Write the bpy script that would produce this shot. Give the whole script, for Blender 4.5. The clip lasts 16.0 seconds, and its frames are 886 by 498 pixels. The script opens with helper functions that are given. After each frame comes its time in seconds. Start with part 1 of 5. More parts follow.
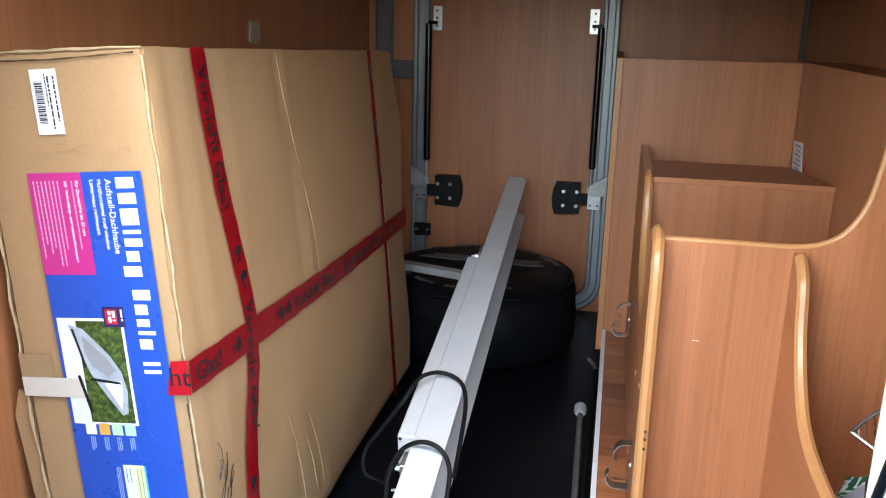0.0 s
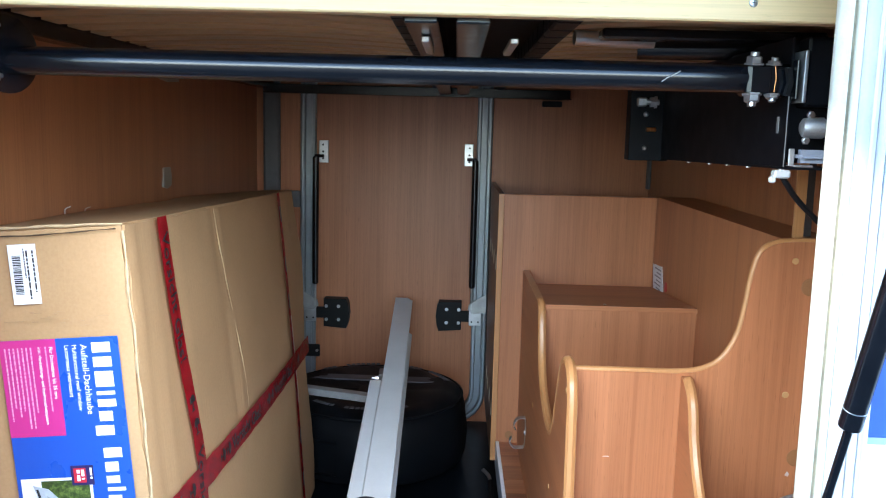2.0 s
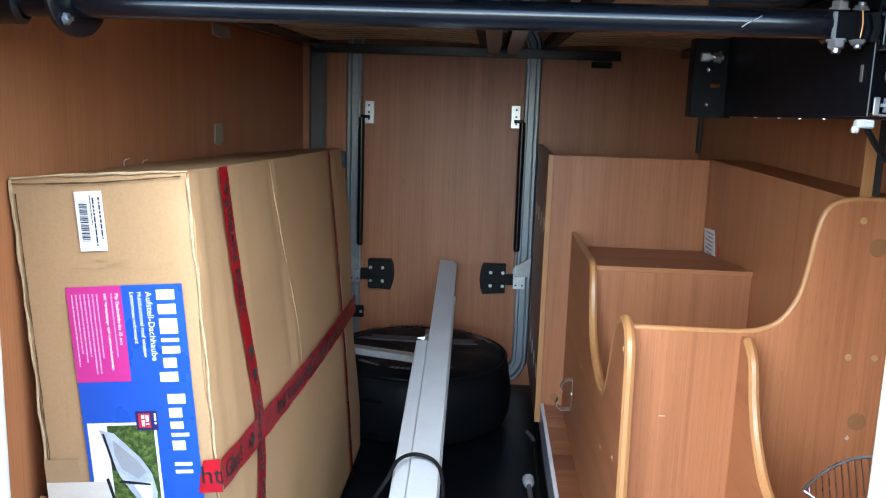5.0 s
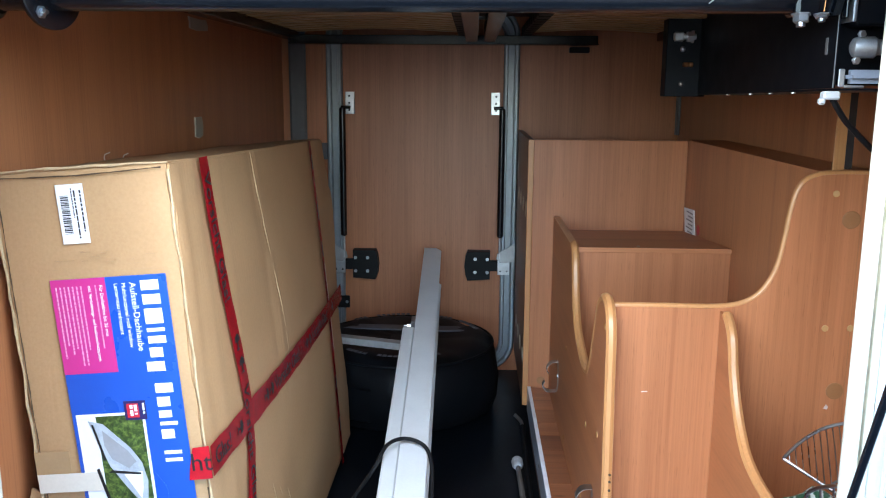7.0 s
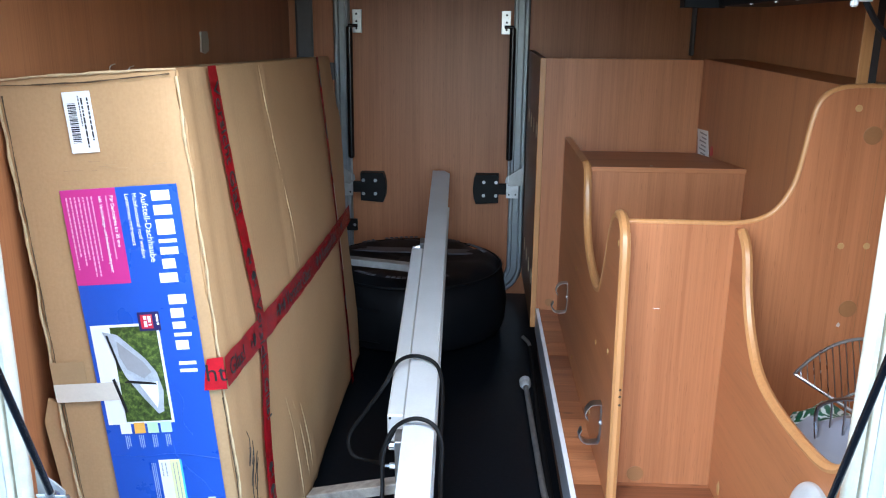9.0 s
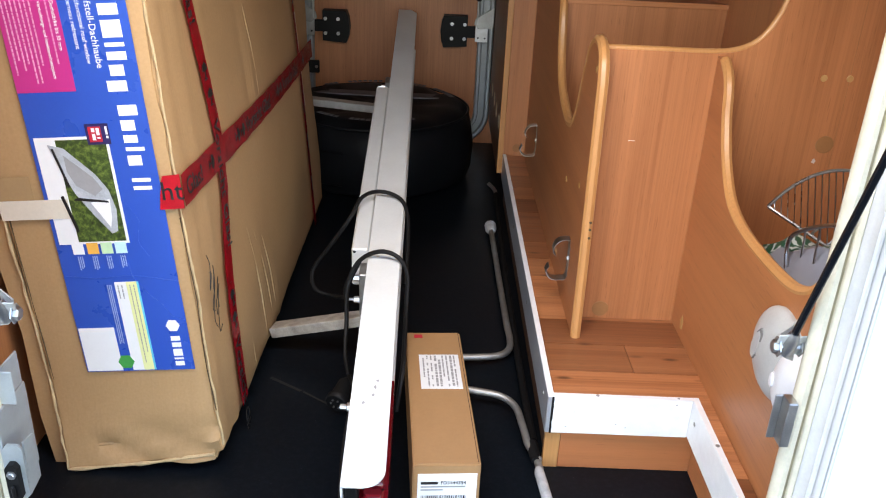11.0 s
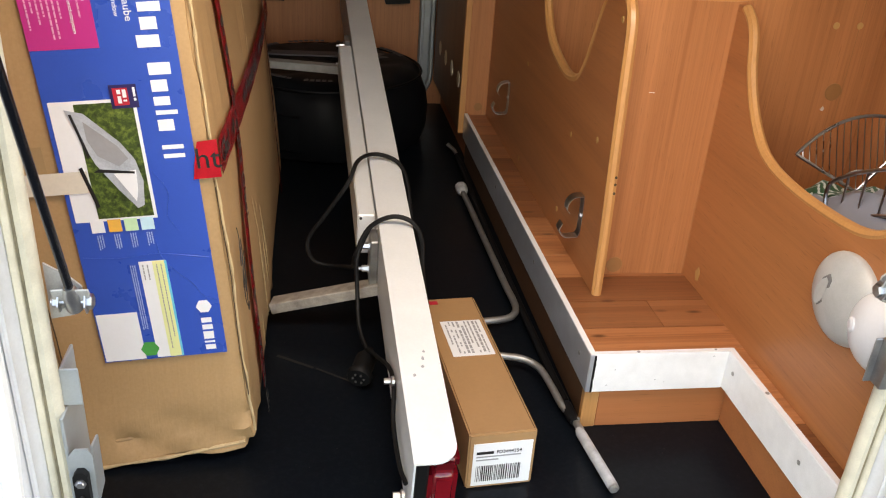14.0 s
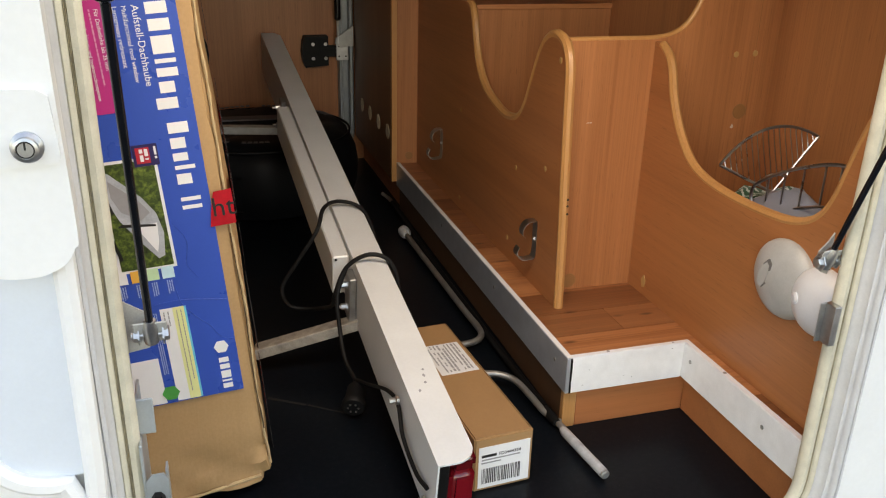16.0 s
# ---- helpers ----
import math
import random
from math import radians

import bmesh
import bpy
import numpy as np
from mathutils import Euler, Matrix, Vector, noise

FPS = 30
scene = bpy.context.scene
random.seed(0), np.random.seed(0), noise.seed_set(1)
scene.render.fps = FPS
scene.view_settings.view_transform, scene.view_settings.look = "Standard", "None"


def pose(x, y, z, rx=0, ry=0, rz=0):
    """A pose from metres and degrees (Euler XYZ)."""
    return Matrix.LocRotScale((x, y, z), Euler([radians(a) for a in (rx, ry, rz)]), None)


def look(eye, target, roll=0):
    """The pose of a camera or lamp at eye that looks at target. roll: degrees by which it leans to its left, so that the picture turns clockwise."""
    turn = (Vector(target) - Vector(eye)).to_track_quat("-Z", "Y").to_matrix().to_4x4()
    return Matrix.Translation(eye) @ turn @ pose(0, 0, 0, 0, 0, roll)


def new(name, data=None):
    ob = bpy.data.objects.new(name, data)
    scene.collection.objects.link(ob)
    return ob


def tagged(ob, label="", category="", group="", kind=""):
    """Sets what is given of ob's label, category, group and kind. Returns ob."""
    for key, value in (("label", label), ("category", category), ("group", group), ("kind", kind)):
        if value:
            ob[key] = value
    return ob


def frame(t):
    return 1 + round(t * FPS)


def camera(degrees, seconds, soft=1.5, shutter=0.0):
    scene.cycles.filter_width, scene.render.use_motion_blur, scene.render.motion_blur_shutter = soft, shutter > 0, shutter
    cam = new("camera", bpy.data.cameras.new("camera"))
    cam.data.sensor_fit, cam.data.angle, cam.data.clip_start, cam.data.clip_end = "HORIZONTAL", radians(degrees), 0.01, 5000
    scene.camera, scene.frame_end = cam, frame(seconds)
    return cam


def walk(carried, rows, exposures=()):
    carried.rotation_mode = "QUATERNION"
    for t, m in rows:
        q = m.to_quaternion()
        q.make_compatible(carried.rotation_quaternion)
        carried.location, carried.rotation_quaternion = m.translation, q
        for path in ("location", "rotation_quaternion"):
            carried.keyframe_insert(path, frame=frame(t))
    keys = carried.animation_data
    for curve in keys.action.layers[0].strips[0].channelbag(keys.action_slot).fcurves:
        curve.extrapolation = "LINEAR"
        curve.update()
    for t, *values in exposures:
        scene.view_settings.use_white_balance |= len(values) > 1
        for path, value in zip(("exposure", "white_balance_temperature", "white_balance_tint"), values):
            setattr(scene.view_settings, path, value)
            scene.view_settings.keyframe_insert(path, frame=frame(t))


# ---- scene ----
cam = camera(55.6, 16.0, soft=1.1)
PATH = [
    (0, (0.367, -0.793, 0.993), (-0.014, 1.1, 0.471), 1.4),
    (0.5, (0.239, -0.86, 1.038), (0.065, 1.068, 0.536), 0.5),
    (1, (0.21, -0.939, 1.046), (0.136, 1.014, 0.621), 1.1),
    (1.5, (0.218, -0.959, 1.079), (0.188, 1.013, 0.745), 1.0),
    (2, (0.231, -0.954, 1.096), (0.203, 1.026, 0.814), 1.5),
    (2.5, (0.217, -0.946, 1.087), (0.183, 1.032, 0.794), 2.4),
    (3, (0.202, -0.954, 1.062), (0.136, 1.01, 0.689), 2.3),
    (5.5, (0.188, -0.947, 1.071), (0.084, 1.022, 0.731), 1.9),
    (6, (0.195, -0.951, 1.073), (0.144, 1.025, 0.767), 1.9),
    (6.5, (0.188, -0.967, 1.064), (0.132, 1.004, 0.732), 1.0),
    (7, (0.198, -0.966, 1.058), (0.127, 0.997, 0.683), 0.4),
    (7.5, (0.205, -0.963, 1.052), (0.141, 0.991, 0.633), 0.6),
    (8, (0.2, -0.967, 1.046), (0.144, 0.982, 0.602), 0.7),
    (8.5, (0.187, -0.969, 1.042), (0.124, 0.973, 0.571), 0.9),
    (9, (0.183, -0.957, 1.028), (0.105, 0.968, 0.492), 0.6),
    (9.5, (0.177, -0.937, 0.997), (0.1, 0.96, 0.367), 0.8),
    (10, (0.174, -0.926, 0.978), (0.127, 0.94, 0.259), 1.2),
    (12.5, (0.139, -0.926, 0.909), (0.241, 0.859, 0.013), 3.7),
    (13, (0.088, -0.857, 0.906), (0.199, 0.919, -0.005), 2.7),
    (13.5, (0.034, -0.813, 0.902), (0.218, 0.954, -0.017), 3.0),
    (14, (-0.071, -0.855, 0.902), (0.232, 0.909, 0.011), 3.9),
    (14.5, (-0.217, -0.94, 0.9), (0.245, 0.813, 0.056), 4.0),
    (15, (-0.312, -0.977, 0.901), (0.233, 0.769, 0.093), 4.9),
    (15.5, (-0.294, -0.982, 0.895), (0.237, 0.784, 0.121), 2.4),
    (16, (-0.244, -0.961, 0.902), (0.31, 0.807, 0.148), 1.4),
]
walk(cam, [(t, look(eye, target, roll)) for t, eye, target, roll in PATH],
     exposures=[(0.0, 3.24, 6600, 10), (0.6, 3.37, 6300, 7), (1.2, 3.40, 5950, 6), (3.0, 3.40, 5950, 6), (9.0, 3.24, 5980, 7), (10.0, 3.10, 6700, 11), (12.5, 2.80, 8900, 15), (14.0, 2.70, 9500, 16), (14.6, 2.60, 9600, 16), (15.1, 2.42, 9600, 16), (15.5, 2.24, 9900, 16), (16.0, 2.22, 10000, 15)])

# ---- light ----
world = bpy.data.worlds.new("sky")
scene.world = world
world.use_nodes = True
wn = world.node_tree.nodes
sky = wn.new("ShaderNodeTexSky")
sky.sky_type = "NISHITA"
sky.sun_disc = False
sky.sun_elevation = radians(48)
sky.sun_rotation = radians(20)
wn["Background"].inputs["Strength"].default_value = 0.15
world.node_tree.links.new(sky.outputs[0], wn["Background"].inputs["Color"])

sun_data = bpy.data.lights.new("sun", "SUN")
sun_data.energy = 3.5
sun_data.angle = radians(0.6)
sun_data.color = (1.0, 0.95, 0.88)
sun = new("sun", sun_data)
sun.matrix_world = look((2.0, 6.0, 7.2), (0, 0, 0))

# daylight that falls in through the open garage hatch
door_light = bpy.data.lights.new("hatch_daylight", "AREA")
door_light.shape = "RECTANGLE"
door_light.size, door_light.size_y = 0.80, 0.26
door_light.energy = 0.80
door_light.spread = radians(122)
door_light.color = (1.0, 0.975, 0.95)
dl = new("hatch_daylight", door_light)
dl.matrix_world = look((0.16, -0.15, 1.12), (0.18, 0.17, 0.62))


# ---- materials ----
def material(name):
    m = bpy.data.materials.new(name)
    m.use_nodes = True
    return m, m.node_tree.nodes, m.node_tree.links, m.node_tree.nodes["Principled BSDF"]


def rgb(c):
    return (c[0], c[1], c[2], 1.0)


def where(n, l, scale=(1, 1, 1)):
    geo = n.new("ShaderNodeNewGeometry")
    mp = n.new("ShaderNodeMapping")
    mp.inputs["Scale"].default_value = scale
    l.new(geo.outputs["Position"], mp.inputs["Vector"])
    return mp.outputs["Vector"]


def noise_node(n, l, vec, scale, detail=4.0, rough=0.55, distortion=0.0):
    t = n.new("ShaderNodeTexNoise")
    t.inputs["Scale"].default_value = scale
    t.inputs["Detail"].default_value = detail
    t.inputs["Roughness"].default_value = rough
    t.inputs["Distortion"].default_value = distortion
    l.new(vec, t.inputs["Vector"])
    return t.outputs["Fac"]


def ramp(n, l, fac, stops):
    r = n.new("ShaderNodeValToRGB")
    el = r.color_ramp.elements
    while len(el) < len(stops):
        el.new(0.5)
    for e, (p, c) in zip(el, stops):
        e.position, e.color = p, rgb(c)
    l.new(fac, r.inputs["Fac"])
    return r.outputs["Color"]


def mix(n, l, fac, a, b, mode="MIX"):
    m = n.new("ShaderNodeMix")
    m.data_type, m.blend_type = "RGBA", mode
    if isinstance(fac, float):
        m.inputs["Factor"].default_value = fac
    else:
        l.new(fac, m.inputs["Factor"])
    for key, v in (("A", a), ("B", b)):
        sock = [i for i in m.inputs if i.name == key and i.type == "RGBA"][0]
        if isinstance(v, tuple):
            sock.default_value = rgb(v)
        else:
            l.new(v, sock)
    return [o for o in m.outputs if o.type == "RGBA"][0]


def bump(n, l, bsdf, height, strength, distance=0.002):
    b = n.new("ShaderNodeBump")
    b.inputs["Strength"].default_value = strength
    b.inputs["Distance"].default_value = distance
    l.new(height, b.inputs["Height"])
    l.new(b.outputs["Normal"], bsdf.inputs["Normal"])


def plain(name, color, rough=0.5, metal=0.0, vary=0.12, scale=18.0, bumps=0.05, coat=0.0, spec=0.5):
    """A plain surface with faint dirt at two scales."""
    m, n, l, b = material(name)
    v = where(n, l)
    big = noise_node(n, l, v, scale, 5.0)
    fine = noise_node(n, l, v, scale * 14, 3.0)
    dark = tuple(c * (1 - vary) for c in color)
    light = tuple(min(1.0, c * (1 + vary * 0.6)) for c in color)
    c1 = ramp(n, l, big, [(0.3, dark), (0.7, light)])
    c2 = mix(n, l, 0.25, c1, ramp(n, l, fine, [(0.35, dark), (0.65, light)]))
    l.new(c2, b.inputs["Base Color"])
    b.inputs["Metallic"].default_value = metal
    b.inputs["Coat Weight"].default_value = coat
    b.inputs["Specular IOR Level"].default_value = spec
    r = n.new("ShaderNodeMapRange")
    r.inputs["To Min"].default_value = max(0.02, rough - 0.08)
    r.inputs["To Max"].default_value = min(1.0, rough + 0.1)
    l.new(big, r.inputs["Value"])
    l.new(r.outputs["Result"], b.inputs["Roughness"])
    if bumps:
        bump(n, l, b, fine, bumps, 0.001)
    return m


def wood(name, base, along, rough=0.42, contrast=0.32, stretch=18.0, piece=0.0, pores=0.17):
    """Cherry laminate: long fibres along one axis, broad figure across it."""
    m, n, l, b = material(name)
    sc = [stretch, stretch, stretch]
    sc["xyz".index(along)] = 0.9
    v = where(n, l, tuple(sc))
    sc2 = [7.0, 7.0, 7.0]
    sc2["xyz".index(along)] = 0.35
    v2 = where(n, l, tuple(sc2))
    sc3 = [230.0, 230.0, 230.0]
    sc3["xyz".index(along)] = 1.8
    sc4 = [520.0, 520.0, 520.0]
    sc4["xyz".index(along)] = 26.0
    v3 = where(n, l, tuple(sc3))
    fig = noise_node(n, l, v2, 1.0, 4.0, 0.6, 1.2)
    fib = noise_node(n, l, v, 1.0, 6.0, 0.6, 0.4)
    pore = noise_node(n, l, v3, 1.0, 3.0, 0.65)
    dash = noise_node(n, l, where(n, l, tuple(sc4)), 1.0, 1.0)
    dk = tuple(c * k for c, k in zip(base, (1 - contrast, 1 - contrast * 1.25, 1 - contrast * 1.4)))
    lt = tuple(c * k for c, k in zip(base, (1 + contrast * 0.55, 1 + contrast * 0.7, 1 + contrast * 0.75)))
    c1 = ramp(n, l, fib, [(0.28, dk), (0.5, base), (0.74, lt)])
    c2 = mix(n, l, 0.42, c1, ramp(n, l, fig, [(0.3, dk), (0.7, lt)]))
    c3 = mix(n, l, pores, c2, ramp(n, l, pore, [(0.36, tuple(c * 0.55 for c in dk)), (0.60, lt)]))
    c3 = mix(n, l, ramp(n, l, dash, [(0.66, (0, 0, 0)), (0.74, (0.35, 0.35, 0.35))]), c3, tuple(c * 0.55 for c in dk))
    if piece:
        info = n.new("ShaderNodeObjectInfo")
        c3 = mix(n, l, piece, c3, mix(n, l, 1.0, c3, ramp(n, l, info.outputs["Random"], [(0.0, (0.62, 0.54, 0.50)), (0.5, (1.0, 0.95, 0.9)), (1.0, (1.45, 1.38, 1.28))]), "MULTIPLY"))
    if piece > 0.5:
        ks = [9.0, 26.0, 26.0]
        knots = n.new("ShaderNodeTexVoronoi")
        knots.inputs["Scale"].default_value = 1.0
        l.new(where(n, l, tuple(ks)), knots.inputs["Vector"])
        c3 = mix(n, l, ramp(n, l, knots.outputs["Distance"], [(0.05, (0.8, 0.8, 0.8)), (0.17, (0, 0, 0))]), c3, tuple(c * 0.3 for c in dk))
    l.new(c3, b.inputs["Base Color"])
    b.inputs["Roughness"].default_value = rough
    bump(n, l, b, pore, 0.06, 0.0006)
    return m


CHERRY = (0.44, 0.168, 0.067)
wood_z = wood("cherry_upright", CHERRY, "z")
wood_y = wood("cherry_lengthwise", (0.41, 0.151, 0.057), "y", 0.42, 0.30, 12.0, 0.0, 0.10)
wood_x = wood("cherry_across", CHERRY, "x")
# brown laminate, deepened for the shade on the cabinet's side
shaded_dark_wood = wood("dark_cherry_with_shade", (0.20, 0.088, 0.042), "z")
edge_wood = wood("beech_edging", (0.51, 0.242, 0.090), "z", 0.32, 0.12)
slat_wood = wood("birch_slats", (0.50, 0.33, 0.17), "x", 0.5, 0.2, 30.0, 0.25)
pine = wood("pine_rail", (0.78, 0.54, 0.27), "x", 0.5, 0.2, 26.0)
plank_wood = wood("laminate_plank", (0.36, 0.150, 0.068), "x", 0.34, 0.5, 26.0, 1.0, 0.2)
ply = wood("plywood_riser", (0.45, 0.158, 0.060), "x", 0.45, 0.25, 14.0, 0.0, 0.08)


def cardboard():
    m, n, l, b = material("corrugated_cardboard")
    v = where(n, l)
    vf = where(n, l, (160.0, 160.0, 4.0))
    big = noise_node(n, l, v, 5.0, 5.0)
    flute = noise_node(n, l, vf, 1.0, 2.0)
    fine = noise_node(n, l, v, 220.0, 3.0)
    c = ramp(n, l, big, [(0.25, (0.375, 0.222, 0.108)), (0.75, (0.435, 0.264, 0.132))])
    c = mix(n, l, 0.2, c, ramp(n, l, fine, [(0.3, (0.30, 0.18, 0.075)), (0.7, (0.49, 0.32, 0.15))]))
    l.new(c, b.inputs["Base Color"])
    b.inputs["Roughness"].default_value = 0.62
    b.inputs["Specular IOR Level"].default_value = 0.35
    mm = n.new("ShaderNodeMath")
    mm.operation = "ADD"
    l.new(flute, mm.inputs[0])
    l.new(big, mm.inputs[1])
    bump(n, l, b, mm.outputs[0], 0.12, 0.003)
    return m


card = cardboard()
card_edge = plain("torn_cardboard", (0.50, 0.36, 0.20), 0.8, vary=0.3, scale=60, bumps=0.5)
small_card = plain("brown_carton", (0.37, 0.205, 0.092), 0.6, vary=0.1, scale=12)


def floor_mat():
    m, n, l, b = material("black_vinyl")
    v = where(n, l)
    big = noise_node(n, l, v, 6.0, 6.0, 0.65)
    dust = noise_node(n, l, v, 90.0, 4.0, 0.7)
    spots = n.new("ShaderNodeTexVoronoi")
    spots.inputs["Scale"].default_value = 42.0
    l.new(v, spots.inputs["Vector"])
    c = ramp(n, l, big, [(0.3, (0.0015, 0.003, 0.005)), (0.75, (0.0035, 0.006, 0.0095))])
    c = mix(n, l, 0.2, c, ramp(n, l, dust, [(0.45, (0.003, 0.005, 0.007)), (0.75, (0.027, 0.031, 0.038))]))
    c = mix(n, l, ramp(n, l, spots.outputs["Distance"], [(0.02, (0.5, 0.5, 0.5)), (0.05, (0, 0, 0))]), c, (0.07, 0.07, 0.07))
    l.new(c, b.inputs["Base Color"])
    r = n.new("ShaderNodeMapRange")
    r.inputs["To Min"].default_value, r.inputs["To Max"].default_value = 0.26, 0.46
    l.new(big, r.inputs["Value"])
    l.new(r.outputs["Result"], b.inputs["Roughness"])
    bump(n, l, b, dust, 0.08, 0.001)
    b.inputs["Specular IOR Level"].default_value = 0.14
    return m


vinyl = floor_mat()
white_paint = plain("white_gelcoat", (0.90, 0.895, 0.88), 0.3, vary=0.05, scale=9, bumps=0.02, coat=0.2)
white_trim = plain("scuffed_white_metal", (0.82, 0.83, 0.84), 0.38, vary=0.1, scale=30)
# the white trim again, greyed and made metallic for its shaded long face
trim_shaded = plain("white_metal_in_shade", (0.60, 0.63, 0.68), 0.34, 0.65, vary=0.12, scale=30)
groove_dirt = plain("grimy_rubber_groove", (0.44, 0.38, 0.26), 0.7, vary=0.4, scale=70, bumps=0.2)
reveal_white = plain("cool_white_aluminium_reveal", (0.62, 0.62, 0.62), 0.4, vary=0.12, scale=20)
cream_seal = plain("cream_rubber_profile", (0.66, 0.61, 0.48), 0.5, vary=0.16, scale=40, bumps=0.15)
# hatch panel: blue sky light of the recess is mixed into its colour
hatch_sky_tint = plain("sky_tinted_panel", (0.72, 0.77, 0.83), 0.4, vary=0.04)
beam_white = plain("off_white_lacquered_metal", (0.68, 0.69, 0.68), 0.34, vary=0.07, scale=14, bumps=0.03)
black_metal = plain("black_lacquer", (0.004, 0.005, 0.0075), 0.2, vary=0.25, scale=30, bumps=0.0)
black_satin = plain("black_powder_coat", (0.004, 0.0045, 0.006), 0.45, vary=0.25, scale=30, bumps=0.05, spec=0.12)
black_plastic = plain("black_plastic", (0.006, 0.006, 0.0065), 0.55, vary=0.3, scale=40, spec=0.2)
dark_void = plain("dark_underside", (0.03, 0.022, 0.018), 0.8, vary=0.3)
steel = plain("zinc_plated_steel", (0.55, 0.56, 0.57), 0.34, 1.0, vary=0.2, scale=40)
pale_zinc = plain("pale_zinc_sheet", (0.46, 0.50, 0.51), 0.38, 0.5, vary=0.12, scale=40)
zinc_grey = plain("grey_hot_dip_zinc", (0.46, 0.46, 0.44), 0.5, 0.25, vary=0.25, scale=35)
rusty_zinc = plain("rust_flecked_zinc", (0.42, 0.38, 0.33), 0.5, 0.3, vary=0.45, scale=45)
dull_steel = plain("dull_galvanised_steel", (0.40, 0.40, 0.39), 0.5, 0.85, vary=0.25, scale=35)
chrome = plain("chrome_wire", (0.42, 0.42, 0.43), 0.28, 1.0, vary=0.06)
grey_strip = plain("grey_anodised_strip", (0.11, 0.11, 0.115), 0.5, 0.2, vary=0.15, scale=30)
alu = plain("pale_aluminium_profile", (0.29, 0.315, 0.33), 0.4, 0.4, vary=0.12, scale=30)
cover_black = plain("black_vinyl_cover", (0.004, 0.005, 0.0065), 0.5, vary=0.35, scale=14, bumps=0.25, spec=0.14)
cover_print = plain("grey_print", (0.09, 0.09, 0.105), 0.5)
red_lens = plain("red_lens", (0.20, 0.006, 0.011), 0.14, vary=0.1, coat=0.5)
dark_lens = plain("dark_red_lens", (0.10, 0.004, 0.007), 0.16, vary=0.1, coat=0.5)
blue_print = plain("glossy_blue_print", (0.020, 0.082, 0.43), 0.28, vary=0.06, bumps=0.02)
sticker_blue = plain("blue_sticker_film", (0.045, 0.11, 0.42), 0.3, vary=0.1, scale=20, bumps=0.02)
pink_print = plain("glossy_pink_print", (0.52, 0.035, 0.22), 0.3, vary=0.05, bumps=0.02)
white_print = plain("white_print", (0.78, 0.79, 0.80), 0.4, vary=0.04)
yellow_print = plain("pale_yellow_print", (0.74, 0.75, 0.36), 0.4, vary=0.05)
cyan_print = plain("cyan_print", (0.10, 0.55, 0.70), 0.4)
green_print = plain("green_print", (0.04, 0.32, 0.07), 0.4, vary=0.15)
orange_print = plain("orange_print", (0.80, 0.42, 0.08), 0.4)
palegreen_print = plain("pale_green_print", (0.50, 0.72, 0.45), 0.4)
paleblue_print = plain("pale_blue_print", (0.50, 0.74, 0.84), 0.4)
navy_print = plain("navy_print", (0.025, 0.02, 0.10), 0.35)
red_print = plain("red_print", (0.50, 0.02, 0.04), 0.4)
ink = plain("black_ink", (0.008, 0.008, 0.009), 0.5)
pink_ink = plain("pale_pink_ink", (0.72, 0.34, 0.50), 0.5)
crack = plain("dark_cardboard_gap", (0.07, 0.042, 0.02), 0.9)
smudge = plain("brown_smudge", (0.37, 0.228, 0.112), 0.7, vary=0.3)
grey_ink = plain("grey_ink", (0.30, 0.30, 0.31), 0.5)
lblue_ink = plain("light_blue_ink", (0.35, 0.45, 0.72), 0.5)
red_tape = plain("red_packing_tape", (0.46, 0.008, 0.018), 0.2, vary=0.25, scale=45, bumps=0.2)
strap_white = plain("white_strapping", (0.60, 0.50, 0.46), 0.35)
clear_tape = plain("whitish_packing_tape", (0.66, 0.60, 0.50), 0.2, vary=0.1)
tan_tape = plain("tan_packing_tape", (0.38, 0.25, 0.13), 0.22, vary=0.1)
patch_tape = plain("yellowed_tape", (0.38, 0.335, 0.28), 0.35, vary=0.15)
white_plastic = plain("white_plastic_housing", (0.68, 0.69, 0.72), 0.3, vary=0.06, coat=0.1)
grey_plastic = plain("grey_plastic_housing", (0.44, 0.44, 0.43), 0.36, vary=0.16, scale=30)
socket_grey = plain("blue_grey_plastic", (0.22, 0.24, 0.28), 0.45, vary=0.1)
pocket_shade = plain("shaded_pocket_grey", (0.16, 0.155, 0.15), 0.6, vary=0.3, scale=60)
knot_cap = plain("brown_cover_cap", (0.30, 0.135, 0.05), 0.5)
hole_light = plain("pale_hole_disc", (0.72, 0.62, 0.46), 0.6)
pale_cap = plain("pale_brown_screw_cap", (0.48, 0.28, 0.11), 0.5)
grip_white = plain("worn_grip", (0.46, 0.47, 0.48), 0.45, vary=0.35, scale=60)
brass = plain("copper_screw", (0.55, 0.25, 0.10), 0.35, 1.0)
dark_ground = plain("dark_unseen_ground", (0.034, 0.034, 0.035), 0.9, vary=0.25, scale=3, bumps=0.4)


def photo_mat():
    m, n, l, b = material("printed_foliage_photo")
    v = where(n, l)
    f = noise_node(n, l, v, 140.0, 6.0, 0.7)
    c = ramp(n, l, f, [(0.32, (0.012, 0.02, 0.008)), (0.5, (0.05, 0.085, 0.02)), (0.7, (0.20, 0.27, 0.06))])
    l.new(c, b.inputs["Base Color"])
    b.inputs["Roughness"].default_value = 0.3
    return m


photo_green = photo_mat()
photo_grey = plain("printed_acrylic_hood", (0.42, 0.45, 0.49), 0.3, vary=0.35, scale=30)


